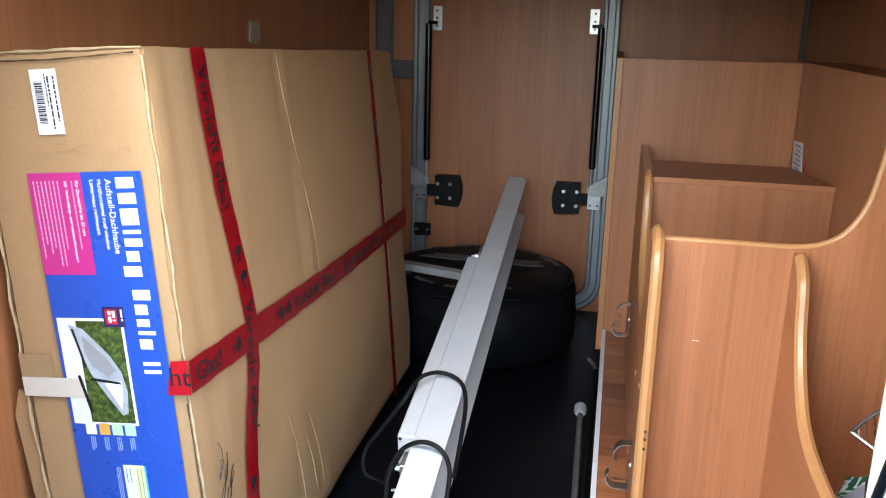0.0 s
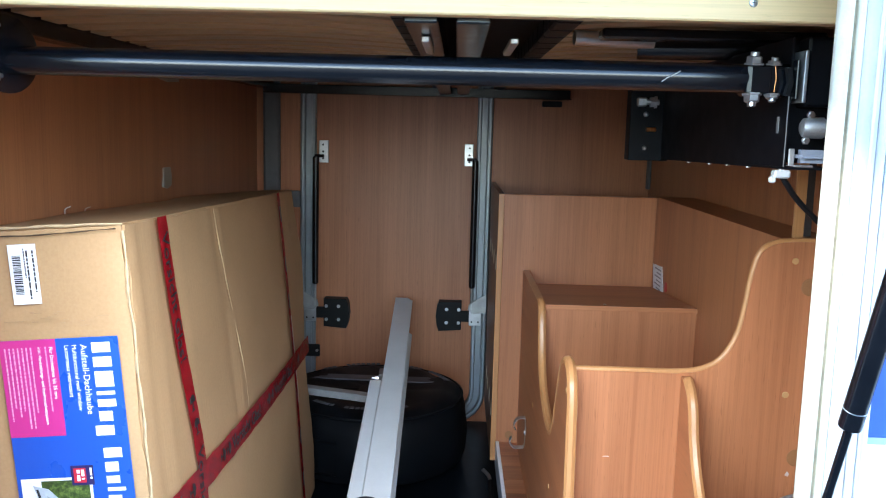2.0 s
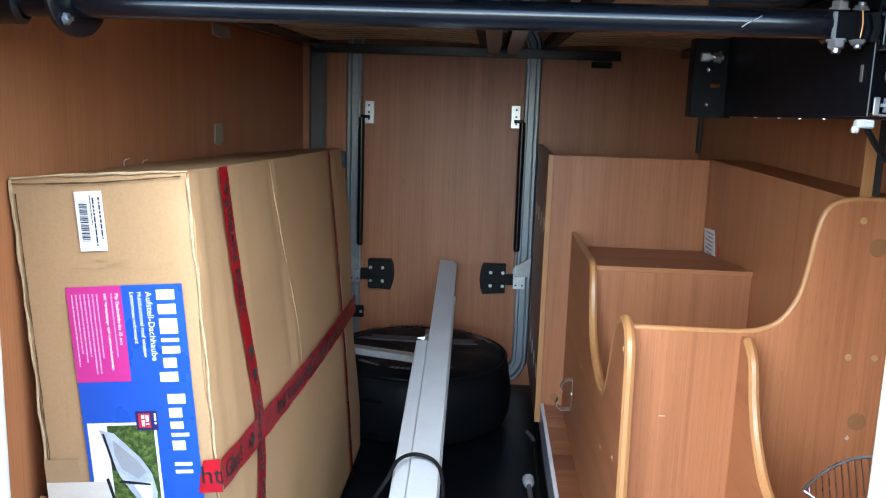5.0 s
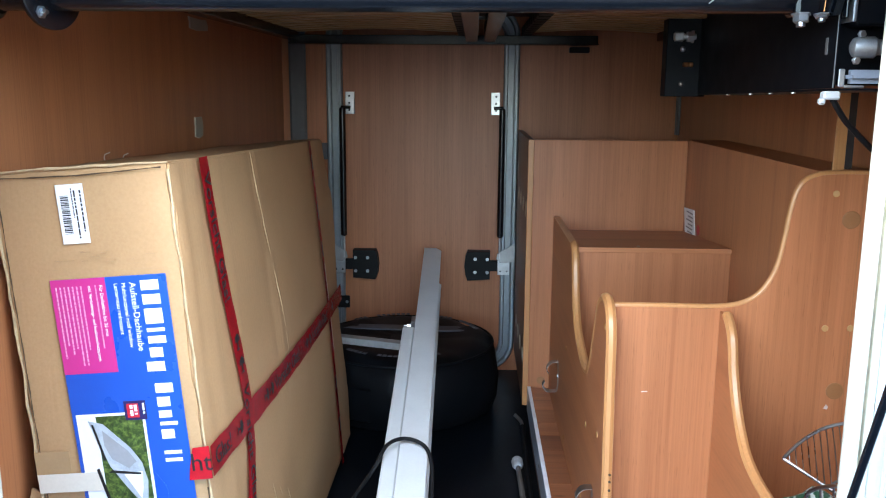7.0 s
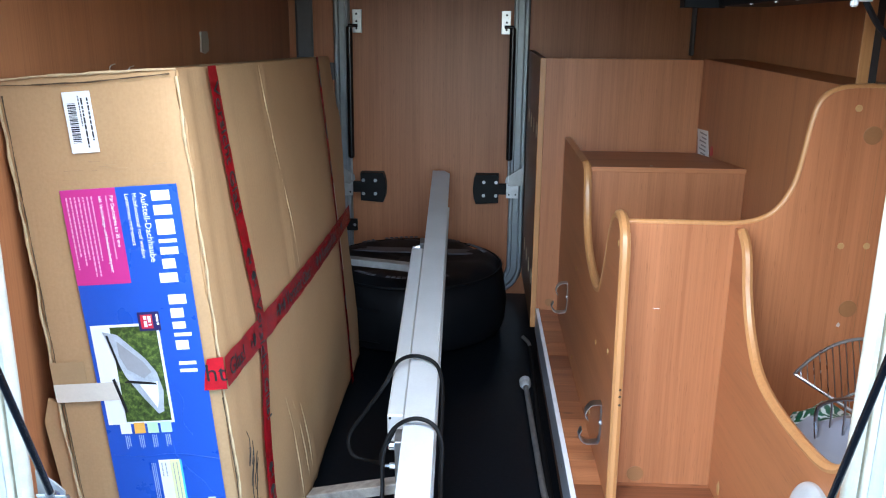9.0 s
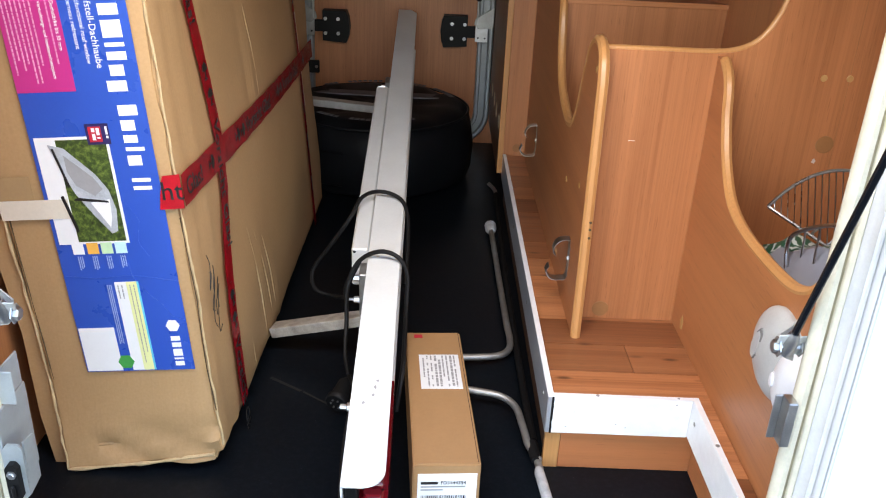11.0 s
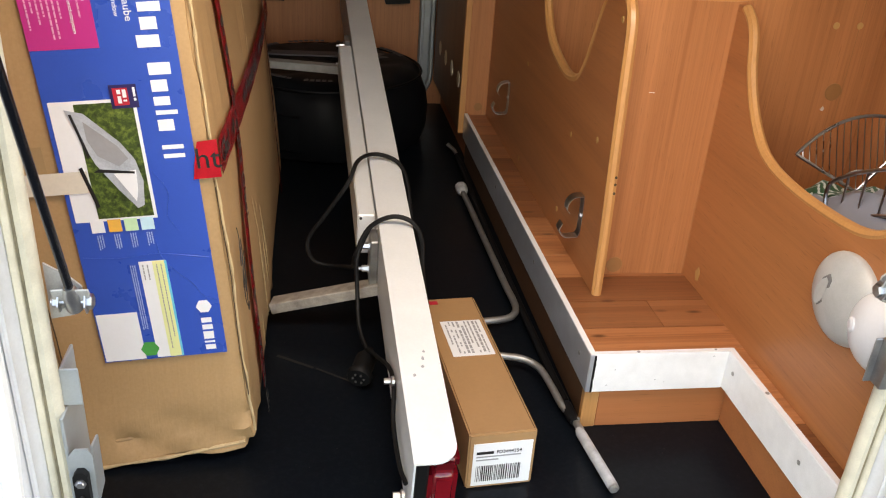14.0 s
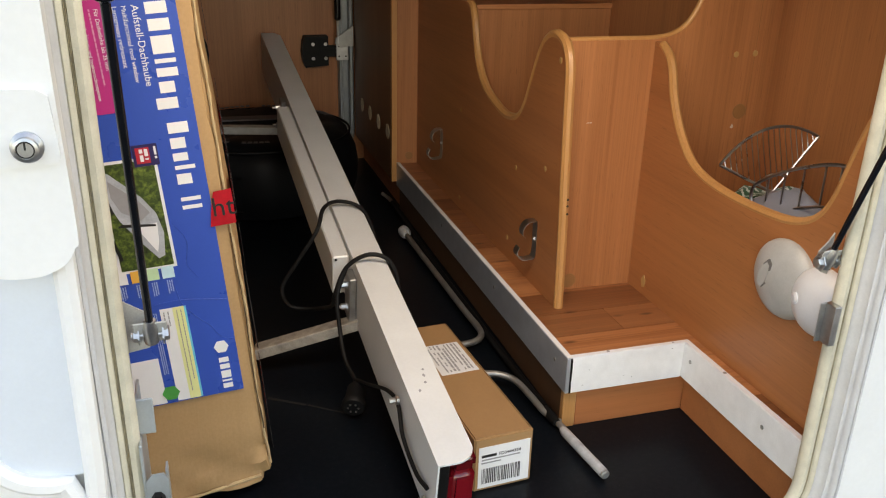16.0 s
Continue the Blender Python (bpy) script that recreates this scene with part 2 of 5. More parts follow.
def bag_mat():
    m, n, l, b = material("white_bag_with_green_print")
    v = where(n, l)
    w = n.new("ShaderNodeTexWave")
    w.inputs["Scale"].default_value = 30.0
    w.inputs["Distortion"].default_value = 14.0
    w.inputs["Detail"].default_value = 2.0
    l.new(v, w.inputs["Vector"])
    zone = noise_node(n, l, v, 7.0, 1.0)
    sep = n.new("ShaderNodeSeparateXYZ")
    l.new(v, sep.inputs[0])
    side = n.new("ShaderNodeMath")
    side.operation = "MULTIPLY_ADD"
    l.new(sep.outputs["Y"], side.inputs[0])
    side.inputs[1].default_value = 2.2
    l.new(zone, side.inputs[2])
    past = n.new("ShaderNodeMath")
    past.operation = "SUBTRACT"
    l.new(side.outputs[0], past.inputs[0])
    past.inputs[1].default_value = 0.44
    c = mix(n, l, ramp(n, l, past.outputs[0], [(0.66, (0, 0, 0)), (0.68, (1, 1, 1))]), (0.24, 0.25, 0.29),
            ramp(n, l, w.outputs["Fac"], [(0.62, (0.010, 0.085, 0.045)), (0.75, (0.5, 0.56, 0.54))]))
    l.new(c, b.inputs["Base Color"])
    b.inputs["Roughness"].default_value = 0.4
    return m


bag_white = bag_mat()

# ---- builders ----
ORG = {}


def thing(name, at, label, category, group="", kind=""):
    e = new(name)
    e.location = at
    e.empty_display_size = 0.05
    ORG[e] = Vector(at)
    return tagged(e, label, category, group, kind)


def part(name, bm, mat, parent=None, label="", smooth=False):
    """One mesh object from a bmesh in world metres, under parent."""
    bmesh.ops.recalc_face_normals(bm, faces=bm.faces)
    if parent is not None:
        bmesh.ops.translate(bm, verts=bm.verts, vec=-ORG[parent])
    me = bpy.data.meshes.new(name)
    bm.to_mesh(me)
    bm.free()
    me.materials.append(mat)
    if smooth:
        me.polygons.foreach_set("use_smooth", [True] * len(me.polygons))
        me.set_sharp_from_angle(angle=radians(38))
    ob = new(name, me)
    if parent is not None:
        ob.parent = parent
        ORG[ob] = ORG[parent]
    else:
        ORG[ob] = Vector((0, 0, 0))
    return tagged(ob, label)


def structure(name, bm, mat, label, category, smooth=False):
    return tagged(part(name, bm, mat, None, label, smooth), "", category, "", "structure")


def bevel_all(bm, r, seg=2):
    if r > 0:
        sharp = [e for e in bm.edges if len(e.link_faces) == 2 and e.calc_face_angle(0) > radians(30)]
        bmesh.ops.bevel(bm, geom=sharp, offset=r, segments=seg, affect="EDGES", clamp_overlap=True)
    return bm


def slab(x0, x1, y0, y1, z0, z1, r=0.0015, m=None, seg=1):
    bm = bmesh.new()
    bmesh.ops.create_cube(bm, size=1.0, matrix=Matrix.Translation(((x0 + x1) / 2, (y0 + y1) / 2, (z0 + z1) / 2))
                          @ Matrix.Diagonal((x1 - x0, y1 - y0, z1 - z0, 1)))
    bevel_all(bm, r, seg)
    if m is not None:
        bm.transform(m)
    return bm


def prism(pts, axis, a, b, r=0.0, m=None):
    """A flat outline, pushed along one axis from a to b."""
    bm = bmesh.new()

    def at(p, c):
        return {"x": (c, p[0], p[1]), "y": (p[0], c, p[1]), "z": (p[0], p[1], c)}[axis]
    lo = [bm.verts.new(at(p, a)) for p in pts]
    hi = [bm.verts.new(at(p, b)) for p in pts]
    bm.faces.new(lo)
    bm.faces.new(list(reversed(hi)))
    k = len(pts)
    for i in range(k):
        bm.faces.new((lo[i], lo[(i + 1) % k], hi[(i + 1) % k], hi[i]))
    bevel_all(bm, r, 1)
    if m is not None:
        bm.transform(m)
    return bm


def smooth_line(pts, steps=6):
    """A Catmull-Rom line through points of any dimension."""
    p = [Vector(q) for q in pts]
    p = [2 * p[0] - p[1]] + p + [2 * p[-1] - p[-2]]
    out = []
    for i in range(1, len(p) - 2):
        for j in range(steps):
            t = j / steps
            out.append(0.5 * (2 * p[i] + (p[i + 1] - p[i - 1]) * t + (2 * p[i - 1] - 5 * p[i] + 4 * p[i + 1] - p[i + 2]) * t * t
                              + (3 * p[i] - p[i - 1] - 3 * p[i + 1] + p[i + 2]) * t ** 3))
    out.append(p[-2])
    return out


def tube(pts, r, sides=8, flat=1.0, closed=False, up=(0.13, 0.21, 0.97)):
    """A round (or flattened) bar along a line of points."""
    pts = [Vector(q) for q in pts]
    bm = bmesh.new()
    rings = []
    k = len(pts)
    side = None
    for i, q in enumerate(pts):
        a = pts[(i - 1) % k] if (i or closed) else q
        b = pts[(i + 1) % k] if (i < k - 1 or closed) else q
        d = (b - a).normalized()
        if side is None:
            side = d.cross(Vector(up)).normalized()
        side = (side - d * side.dot(d)).normalized()
        top = side.cross(d)
        rr = r[i] if isinstance(r, (list, tuple)) else r
        rings.append([bm.verts.new(q + rr * (math.cos(2 * math.pi * j / sides) * side + flat * math.sin(2 * math.pi * j / sides) * top))
                      for j in range(sides)])
    for i in range(k if closed else k - 1):
        a, b = rings[i], rings[(i + 1) % k]
        for j in range(sides):
            bm.faces.new((a[j], a[(j + 1) % sides], b[(j + 1) % sides], b[j]))
    if not closed:
        bm.faces.new(rings[0])
        bm.faces.new(list(reversed(rings[-1])))
    return bm


def rod(a, b, r, sides=12):
    return tube([a, b], r, sides)


def lathe(profile, m, sides=32):
    """A turned body: (radius, height) pairs round the local z axis, set at m."""
    bm = bmesh.new()
    rings = []
    for r, h in profile:
        rings.append([bm.verts.new((r * math.cos(2 * math.pi * j / sides), r * math.sin(2 * math.pi * j / sides), h)) for j in range(sides)])
    for a, b in zip(rings, rings[1:]):
        for j in range(sides):
            bm.faces.new((a[j], a[(j + 1) % sides], b[(j + 1) % sides], b[j]))
    bm.faces.new(list(reversed(rings[0])))
    bm.faces.new(rings[-1])
    bm.transform(m)
    return bm


def merge(*bms):
    out = bmesh.new()
    for b in bms:
        me = bpy.data.meshes.new("tmp")
        b.to_mesh(me)
        b.free()
        out.from_mesh(me)
        bpy.data.meshes.remove(me)
    return out


def along(d, at, spin=0.0):
    """A pose at a point whose local z runs along d."""
    return Matrix.Translation(at) @ Vector(d).to_track_quat("Z", "Y").to_matrix().to_4x4() @ pose(0, 0, 0, 0, 0, spin)


def bolt_bm(at, d, r=0.007, h=0.006):
    return lathe([(r * 1.5, 0), (r * 1.5, 0.0015), (r, 0.0016), (r, h), (r * 0.8, h + 0.001)], along(d, at), 6)


def letters(text, size, m, thick=0.0003, align="LEFT"):
    """Raised print of the given words in the built-in font, in the local xy plane of m."""
    cu = bpy.data.curves.new("print", "FONT")
    cu.body, cu.size, cu.extrude, cu.align_x = text, size, thick, align
    cu.resolution_u = 3
    ob = bpy.data.objects.new("print", cu)
    me = bpy.data.meshes.new_from_object(ob)
    bm = bmesh.new()
    bm.from_mesh(me)
    bpy.data.objects.remove(ob)
    bpy.data.curves.remove(cu)
    bpy.data.meshes.remove(me)
    bm.transform(m)
    return bm


# ---- the vehicle shell and the ground ----
FLOOR_T = 0.04
L, R_, BACK, TOP = -0.50, 0.93, 2.12, 1.34
# unseen ground, near black so little light bounces onto the upper walls
ground = structure("ground", slab(-60, 60, -60, 60, -0.75, -0.6, 0), dark_ground, "unseen dark ground outside the motorhome", "ground")
floor_ob = structure("floor", slab(L, R_, -0.112, BACK + 0.02, -FLOOR_T, 0.0, 0), vinyl, "black dusty vinyl garage floor", "floor")
structure("wall_left", slab(L - 0.03, L, -0.112, BACK, -0.02, TOP, 0), wood_z, "cherry wood laminate side wall of the garage", "wall")
structure("wall_right", slab(R_, R_ + 0.03, -0.112, BACK, -0.02, TOP, 0), wood_z, "cherry wood laminate wall beside the cabinet", "wall")
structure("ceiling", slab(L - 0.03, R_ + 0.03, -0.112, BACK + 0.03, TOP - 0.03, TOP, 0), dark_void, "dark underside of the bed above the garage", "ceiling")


def wall_with_hole(x0, x1, z0, z1, hx0, hx1, hz0, hz1, rad, ya, yb):
    """An upright sheet with a round-cornered opening through it."""
    hole = []
    for cx, cz, a0 in ((hx1 - rad, hz0 + rad, -90), (hx1 - rad, hz1 - rad, 0), (hx0 + rad, hz1 - rad, 90), (hx0 + rad, hz0 + rad, 180)):
        for k in range(9):
            a = radians(a0 + k * 90 / 8)
            hole.append((cx + rad * math.cos(a), cz + rad * math.sin(a)))
    outer = []
    for i, (x, z) in enumerate(hole):
        c, k = divmod(i, 9)
        px, pz = (x1, x1, x0, x0)[c], (z0, z1, z1, z0)[c]
        first = (x, pz) if c in (0, 2) else (px, z)
        last = (px, z) if c in (0, 2) else (x, pz)
        outer.append((px, pz) if k == 4 else first if k < 4 else last)
    bm = bmesh.new()
    rings = [[bm.verts.new((p[0], y, p[1])) for p in ring] for ring, y in ((hole, ya), (outer, ya), (outer, yb), (hole, yb))]
    k = len(hole)
    for a, b in zip(rings, rings[1:] + rings[:1]):
        for j in range(k):
            bm.faces.new((a[j], a[(j + 1) % k], b[(j + 1) % k], b[j]))
    return bm


HX0, HX1, HZ0, HZ1, YO, YI = -0.3425, 0.610, 0.0, 1.34, -0.14, -0.112
structure("wall_front", wall_with_hole(-2.6, 3.2, -0.35, 2.2, HX0 - 0.028, HX1 + 0.028, HZ0 - 0.004, HZ1, 0.12, YO, YI), white_paint,
          "white outer skin of the motorhome round the open hatch", "wall")


def loop_profile(x0, x1, z0, z1, rad, y, prof, mat, name, label, cat):
    """A profile (outward, y) carried round a round-cornered opening."""
    ring = []
    for cx, cz, a0 in ((x1 - rad, z0 + rad, -90), (x1 - rad, z1 - rad, 0), (x0 + rad, z1 - rad, 90), (x0 + rad, z0 + rad, 180)):
        for k in range(9):
            a = radians(a0 + k * 90 / 8)
            ring.append((cx, cz, math.cos(a), math.sin(a)))
    bm = bmesh.new()
    rows = [[bm.verts.new((cx + (rad + o) * ca, y + dy, cz + (rad + o) * sa)) for o, dy in prof] for cx, cz, ca, sa in ring]
    k, q = len(rows), len(prof)
    for i in range(k):
        for j in range(q):
            bm.faces.new((rows[i][j], rows[(i + 1) % k][j], rows[(i + 1) % k][(j + 1) % q], rows[i][(j + 1) % q]))
    return structure(name, bm, mat, label, cat, True)


loop_profile(HX0, HX1, HZ0, HZ1, 0.11, YO, [(-0.004, 0.037), (-0.010, 0.037), (-0.0150, 0.033), (-0.0165, 0.027), (-0.0150, 0.021), (-0.010, 0.017), (-0.004, 0.018)],
             cream_seal, "hatch_frame_seal", "cream rubber bulb seal round the hatch", "trim")
loop_profile(HX0, HX1, HZ0, HZ1, 0.11, YO, [(-0.0038, 0.034), (-0.0038, 0.0200), (-0.0030, 0.0180), (-0.0022, 0.0198), (-0.0014, 0.0178), (-0.0006, 0.0195), (-0.0006, 0.034)],
             groove_dirt, "hatch_frame_groove", "grimy ribbed groove beside the rubber seal", "trim")
loop_profile(HX0, HX1, HZ0, HZ1, 0.11, YO, [(-0.0004, 0.034), (-0.0004, 0.0165), (0.0010, 0.0140), (0.0045, 0.0125), (0.0060, 0.0140), (0.0060, 0.034)],
             cream_seal, "hatch_frame_lip", "cream rubber lip of the hatch frame", "trim")
loop_profile(HX0, HX1, HZ0, HZ1, 0.11, YO, [(0.0062, 0.030), (0.0062, 0.012), (0.0085, 0.009), (0.0125, -0.001), (0.0120, -0.003), (0.0145, -0.004), (0.0160, -0.0072), (0.0163, -0.0035), (0.0175, -0.0035), (0.0178, -0.0100), (0.0205, -0.0140), (0.0218, -0.0147), (0.0221, -0.0112), (0.0231, -0.0112), (0.0234, -0.0155), (0.0250, -0.0160), (0.0285, -0.014), (0.0285, 0.030)],
             reveal_white, "hatch_frame_reveal", "cool white ridged aluminium reveal of the hatch", "trim")
loop_profile(HX0, HX1, HZ0, HZ1, 0.11, YO, [(0.0288, 0.01), (0.0288, -0.006), (0.0310, -0.009), (0.0350, -0.009), (0.0370, -0.003), (0.0370, 0.01)],
             white_paint, "hatch_frame_outer", "white aluminium flange round the hatch", "trim")

# far side: back wall, closed hatch and its profile
DX0, DX1, DZ0, DZ1 = -0.283, 0.301, 0.055, 1.30
structure("wall_back", wall_with_hole(L - 0.03, R_ + 0.03, -0.02, TOP, DX0 - 0.03, DX1 + 0.03, DZ0 - 0.03, DZ1, 0.07, BACK, BACK + 0.03), wood_z,
          "cherry wood laminate rear wall round the closed hatch", "wall")
structure("door_1", slab(DX0 - 0.04, DX1 + 0.04, BACK + 0.012, BACK + 0.05, DZ0 - 0.04, TOP, 0), wood_z, "closed cherry wood hatch in the rear wall", "door")
loop_profile(DX0, DX1, DZ0, DZ1, 0.06, BACK, [(0.0, 0.012), (0.0, -0.016), (0.004, -0.020), (0.012, -0.020), (0.016, -0.006), (0.036, -0.006), (0.040, -0.020), (0.050, -0.020), (0.056, -0.012), (0.056, 0.02)],
             alu, "rear_hatch_profile", "pale aluminium profile round the closed hatch", "trim")
structure("column_strip", prism([(-0.474, BACK), (-0.474, BACK - 0.012), (-0.466, BACK - 0.016), (-0.422, BACK - 0.016), (-0.414, BACK - 0.012), (-0.414, BACK)], "z", 0.0, 1.26),
          grey_strip, "grey aluminium strip beside the rear hatch", "trim")
structure("rear_crossbar", slab(-0.42, -0.338, BACK - 0.02, BACK, 0.80, 0.86, 0.002), grey_strip, "grey aluminium cross strip on the rear wall", "trim")
structure("wall_right_strip", slab(R_ - 0.012, R_, BACK - 0.03, BACK - 0.001, 0.9, 1.25, 0.002), grey_strip, "grey aluminium corner strip", "trim")

# outer neighbouring hatch
hatch = thing("service_hatch", (-0.60, YO - 0.02, 0.30), "sky-tinted service hatch with white lock plate beside the open garage", "hatch")
panel_edge = [(-0.395, 0.337), (-0.43, 0.339), (-0.452, 0.353), (-0.472, 0.383), (-0.482, 0.42), (-0.489, 0.50), (-0.500, 0.58), (-0.511, 0.70), (-0.516, 0.80)]
part("panel", prism([(-0.372, 0.80), (-0.372, 0.340)] + [(p[0], p[1]) for p in smooth_line(panel_edge, 4)], "y", YO - 0.012, YO - 0.002), hatch_sky_tint, hatch, "hatch panel with sky-light blue in its colour")
frame_pts = [(-0.371, 1.6), (-0.371, 0.345), (-0.40, 0.332), (-0.43, 0.335), (-0.455, 0.35), (-0.475, 0.38), (-0.485, 0.42), (-0.492, 0.5), (-0.503, 0.58), (-0.514, 0.70), (-0.519, 0.80)]
part("frame", tube(smooth_line([(x, YO - 0.014, z) for x, z in frame_pts], 5), 0.011, 8), white_paint, hatch, "scuffed white plastic frame", True)
plate = [(p[0], p[1]) for p in smooth_line([(-0.353, 0.93), (-0.352, 0.75), (-0.350, 0.62), (-0.354, 0.602), (-0.364, 0.587), (-0.382, 0.578), (-0.402, 0.576), (-0.424, 0.579), (-0.438, 0.588), (-0.448, 0.604), (-0.455, 0.635), (-0.462, 0.75), (-0.466, 0.93)], 4)]
lp = part("lock_plate", prism(plate, "y", YO - 0.036, YO - 0.012, 0.005), white_paint, hatch, "white plastic lock plate")
part("flap", prism([(p[0], p[1]) for p in smooth_line([(-0.357, 0.745), (-0.354, 0.70), (-0.355, 0.688), (-0.362, 0.684), (-0.41, 0.6825), (-0.452, 0.683), (-0.459, 0.690), (-0.463, 0.745), (-0.455, 0.751), (-0.366, 0.751)], 3)], "y", YO - 0.041, YO - 0.0355, 0.0015), white_paint, lp, "raised white plastic flap")
part("lock", lathe([(0.0138, 0), (0.0138, 0.003), (0.0105, 0.006), (0.0105, 0.012), (0.008, 0.013), (0.008, 0.011), (0.003, 0.011)], along((0, -1, 0), (-0.379, YO - 0.041, 0.7015)), 24), steel, lp,
     "steel cylinder lock", True)
part("key_plug", lathe([(0.0064, 0), (0.0064, 0.0008), (0.0003, 0.001)], along((0, -1, 0), (-0.379, YO - 0.0522, 0.7015)), 20), dull_steel, lp, "round key plug")
part("key_slot", merge(slab(-0.3798, -0.3782, YO - 0.0540, YO - 0.0520, 0.7017, 0.7090, 0), lathe([(0.0076, 0), (0.0076, 0.0006), (0.0064, 0.0006)], along((0, -1, 0), (-0.379, YO - 0.0522, 0.7015)), 20)), ink, lp)
part("catch", slab(-0.47, -0.36, YO - 0.03, YO - 0.012, 0.695 + 0.245, 0.99, 0.006), white_paint, hatch)

# ---- large carton ----
LEAN = radians(4.7)
CB = Vector((-0.42, 0.21, 0.0))
CM = Matrix.Translation(CB) @ Matrix.Rotation(-LEAN, 4, "Y")
CW, CD, CH = 0.262, 1.207, 0.935
carton = thing("large_carton", CB, "tall brown cardboard box with blue label, leaning on the wall", "box")


def carton_body():
    bm = bmesh.new()
    nx, ny, nz = 14, 56, 46
    idx = {}

    def v(i, j, k):
        if (i, j, k) not in idx:
            x, y, z = CW * i / nx, CD * j / ny, CH * k / nz
            e = 0.0
            if i == nx:
                e = 0.010 * math.sin(math.pi * j / ny) * math.sin(math.pi * k / nz)
            n1 = noise.noise((x * 6, y * 5, z * 5)) * 0.004
            n2 = noise.noise((x * 30 + 5, y * 30, z * 30)) * 0.0012
            px, py, pz = x + e, y, z
            if i in (0, nx):
                px += (n1 + n2) * (1 if i else -1)
            if i == nx:
                for yc, sl, z0, z1, a in ((0.20, 0.02, 0.55, 1.0, 0.0022), (0.44, 0.06, 0.42, 1.0, 0.0034), (0.28, 0.10, 0.0, 0.30, 0.003), (0.36, 0.12, 0.0, 0.22, 0.003), (0.07, 0.0, 0.0, 1.0, 0.003)):
                    d = (y - (yc + sl * (CH - z))) / 0.016
                    if z0 <= z <= z1 and abs(d) < 3:
                        px += a * d * math.exp(-d * d) * 2.0
                d2 = ((y - 0.47) ** 2 + (z - 0.76) ** 2) / 0.0006
                px -= 0.006 * math.exp(-d2)
            if j in (0, ny):
                py += (n1 * 0.4 + n2)
                if j == 0:
                    py += 0.0025 * math.exp(-((z - 0.905) / 0.012) ** 2) + 0.004 * math.exp(-((z - 0.035 - 0.12 * x) / 0.014) ** 2) * min(1.0, x / 0.1)
                    py -= 0.003 * math.exp(-((z - 0.085 - 0.05 * x) / 0.012) ** 2) * min(1.0, x / 0.2)
            if k in (0, nz):
                pz += n1 + n2
            if k == 0 and i == nx:
                pz += 0.012 * max(0.0, 1 - j / 9)
                px -= 0.008
            if k > nz - 8 and j > ny - 5 and i == nx:
                px -= 0.004
            if j == 0 and i == nx and 1 < k < nz:
                px -= 0.004 + 0.003 * noise.noise((0, 0, z * 25))
                py += 0.004
            if j == 0 and z < 0.16:
                py -= 0.021 * (1 - x / CW) * (1 - z / 0.16) ** 1.5
            if k <= 3 and j == 0 and i > 2:
                py += 0.006 * math.sin(k * 2.1 + i)
            if y > 0.85 * CD:
                far = (y / CD - 0.85) / 0.15
                py += far * (0.045 * math.exp(-((z - 0.74) / 0.16) ** 2) - 0.03 * max(0.0, 1 - z / 0.12))
            pz *= 1 - 0.0305 * y / CH
            if k == 0 and i == nx:
                px -= 0.005
            idx[(i, j, k)] = bm.verts.new((px, py, pz))
        return idx[(i, j, k)]
    for i in range(nx):
        for j in range(ny):
            for k in (0, nz):
                bm.faces.new((v(i, j, k), v(i + 1, j, k), v(i + 1, j + 1, k), v(i, j + 1, k)))
    for i in range(nx):
        for k in range(nz):
            for j in (0, ny):
                bm.faces.new((v(i, j, k), v(i + 1, j, k), v(i + 1, j, k + 1), v(i, j, k + 1)))
    for j in range(ny):
        for k in range(nz):
            for i in (0, nx):
                bm.faces.new((v(i, j, k), v(i, j + 1, k), v(i, j + 1, k + 1), v(i, j, k + 1)))
    bmesh.ops.recalc_face_normals(bm, faces=bm.faces)
    edges = [e for e in bm.edges if e.calc_face_angle(0) > radians(50)]
    bmesh.ops.bevel(bm, geom=edges, offset=0.005, segments=2, affect="EDGES", clamp_overlap=True)
    bm.transform(CM)
    return bm


cbody = part("body", carton_body(), card, carton, "", True)


def ragged(pts, r, seed):
    """A torn cardboard rim along a line, in the box's own metres."""
    rng = random.Random(seed)
    line = []
    for a, b in zip(pts, pts[1:]):
        a, b = Vector(a), Vector(b)
        k = max(2, int((b - a).length / 0.026))
        for i in range(k):
            line.append(a.lerp(b, i / k) + Vector([rng.uniform(-1, 1) * r * 0.4 for _ in range(3)]))
    line.append(Vector(pts[-1]))
    bm = tube(smooth_line(line, 2), [r * rng.uniform(0.35, 1.0) for _ in range(2 * len(line) - 1)], 6)
    bm.transform(CM)
    return bm


part("edge_rim", ragged([(CW - 0.002, 0.003, 0.03), (CW - 0.005, 0.004, 0.16), (CW - 0.001, 0.002, 0.30), (CW - 0.004, 0.004, 0.47), (CW - 0.002, 0.003, 0.70), (CW - 0.003, 0.003, CH - 0.01)], 0.0034, 3), card_edge, carton, "torn and creased cardboard edge", True)
part("edge_rim", ragged([(0.004, 0.0, CH + 0.002), (0.1, -0.002, CH + 0.003), (CW, 0.0, CH)], 0.0026, 4), card_edge, carton, "torn and creased cardboard edge", True)
part("edge_rim", ragged([(0.0, -0.018, 0.004), (0.0, -0.001, 0.16), (-0.002, -0.001, 0.4), (0.001, 0.0, 0.7), (0.002, 0.0, CH)], 0.003, 5), card_edge, carton, "torn and creased cardboard edge", True)
part("edge_rim", ragged([(0.0, -0.021, 0.004), (0.12, -0.013, 0.006), (CW - 0.02, -0.001, 0.012)], 0.0040, 6), card_edge, carton, "crushed cardboard bottom edge", True)
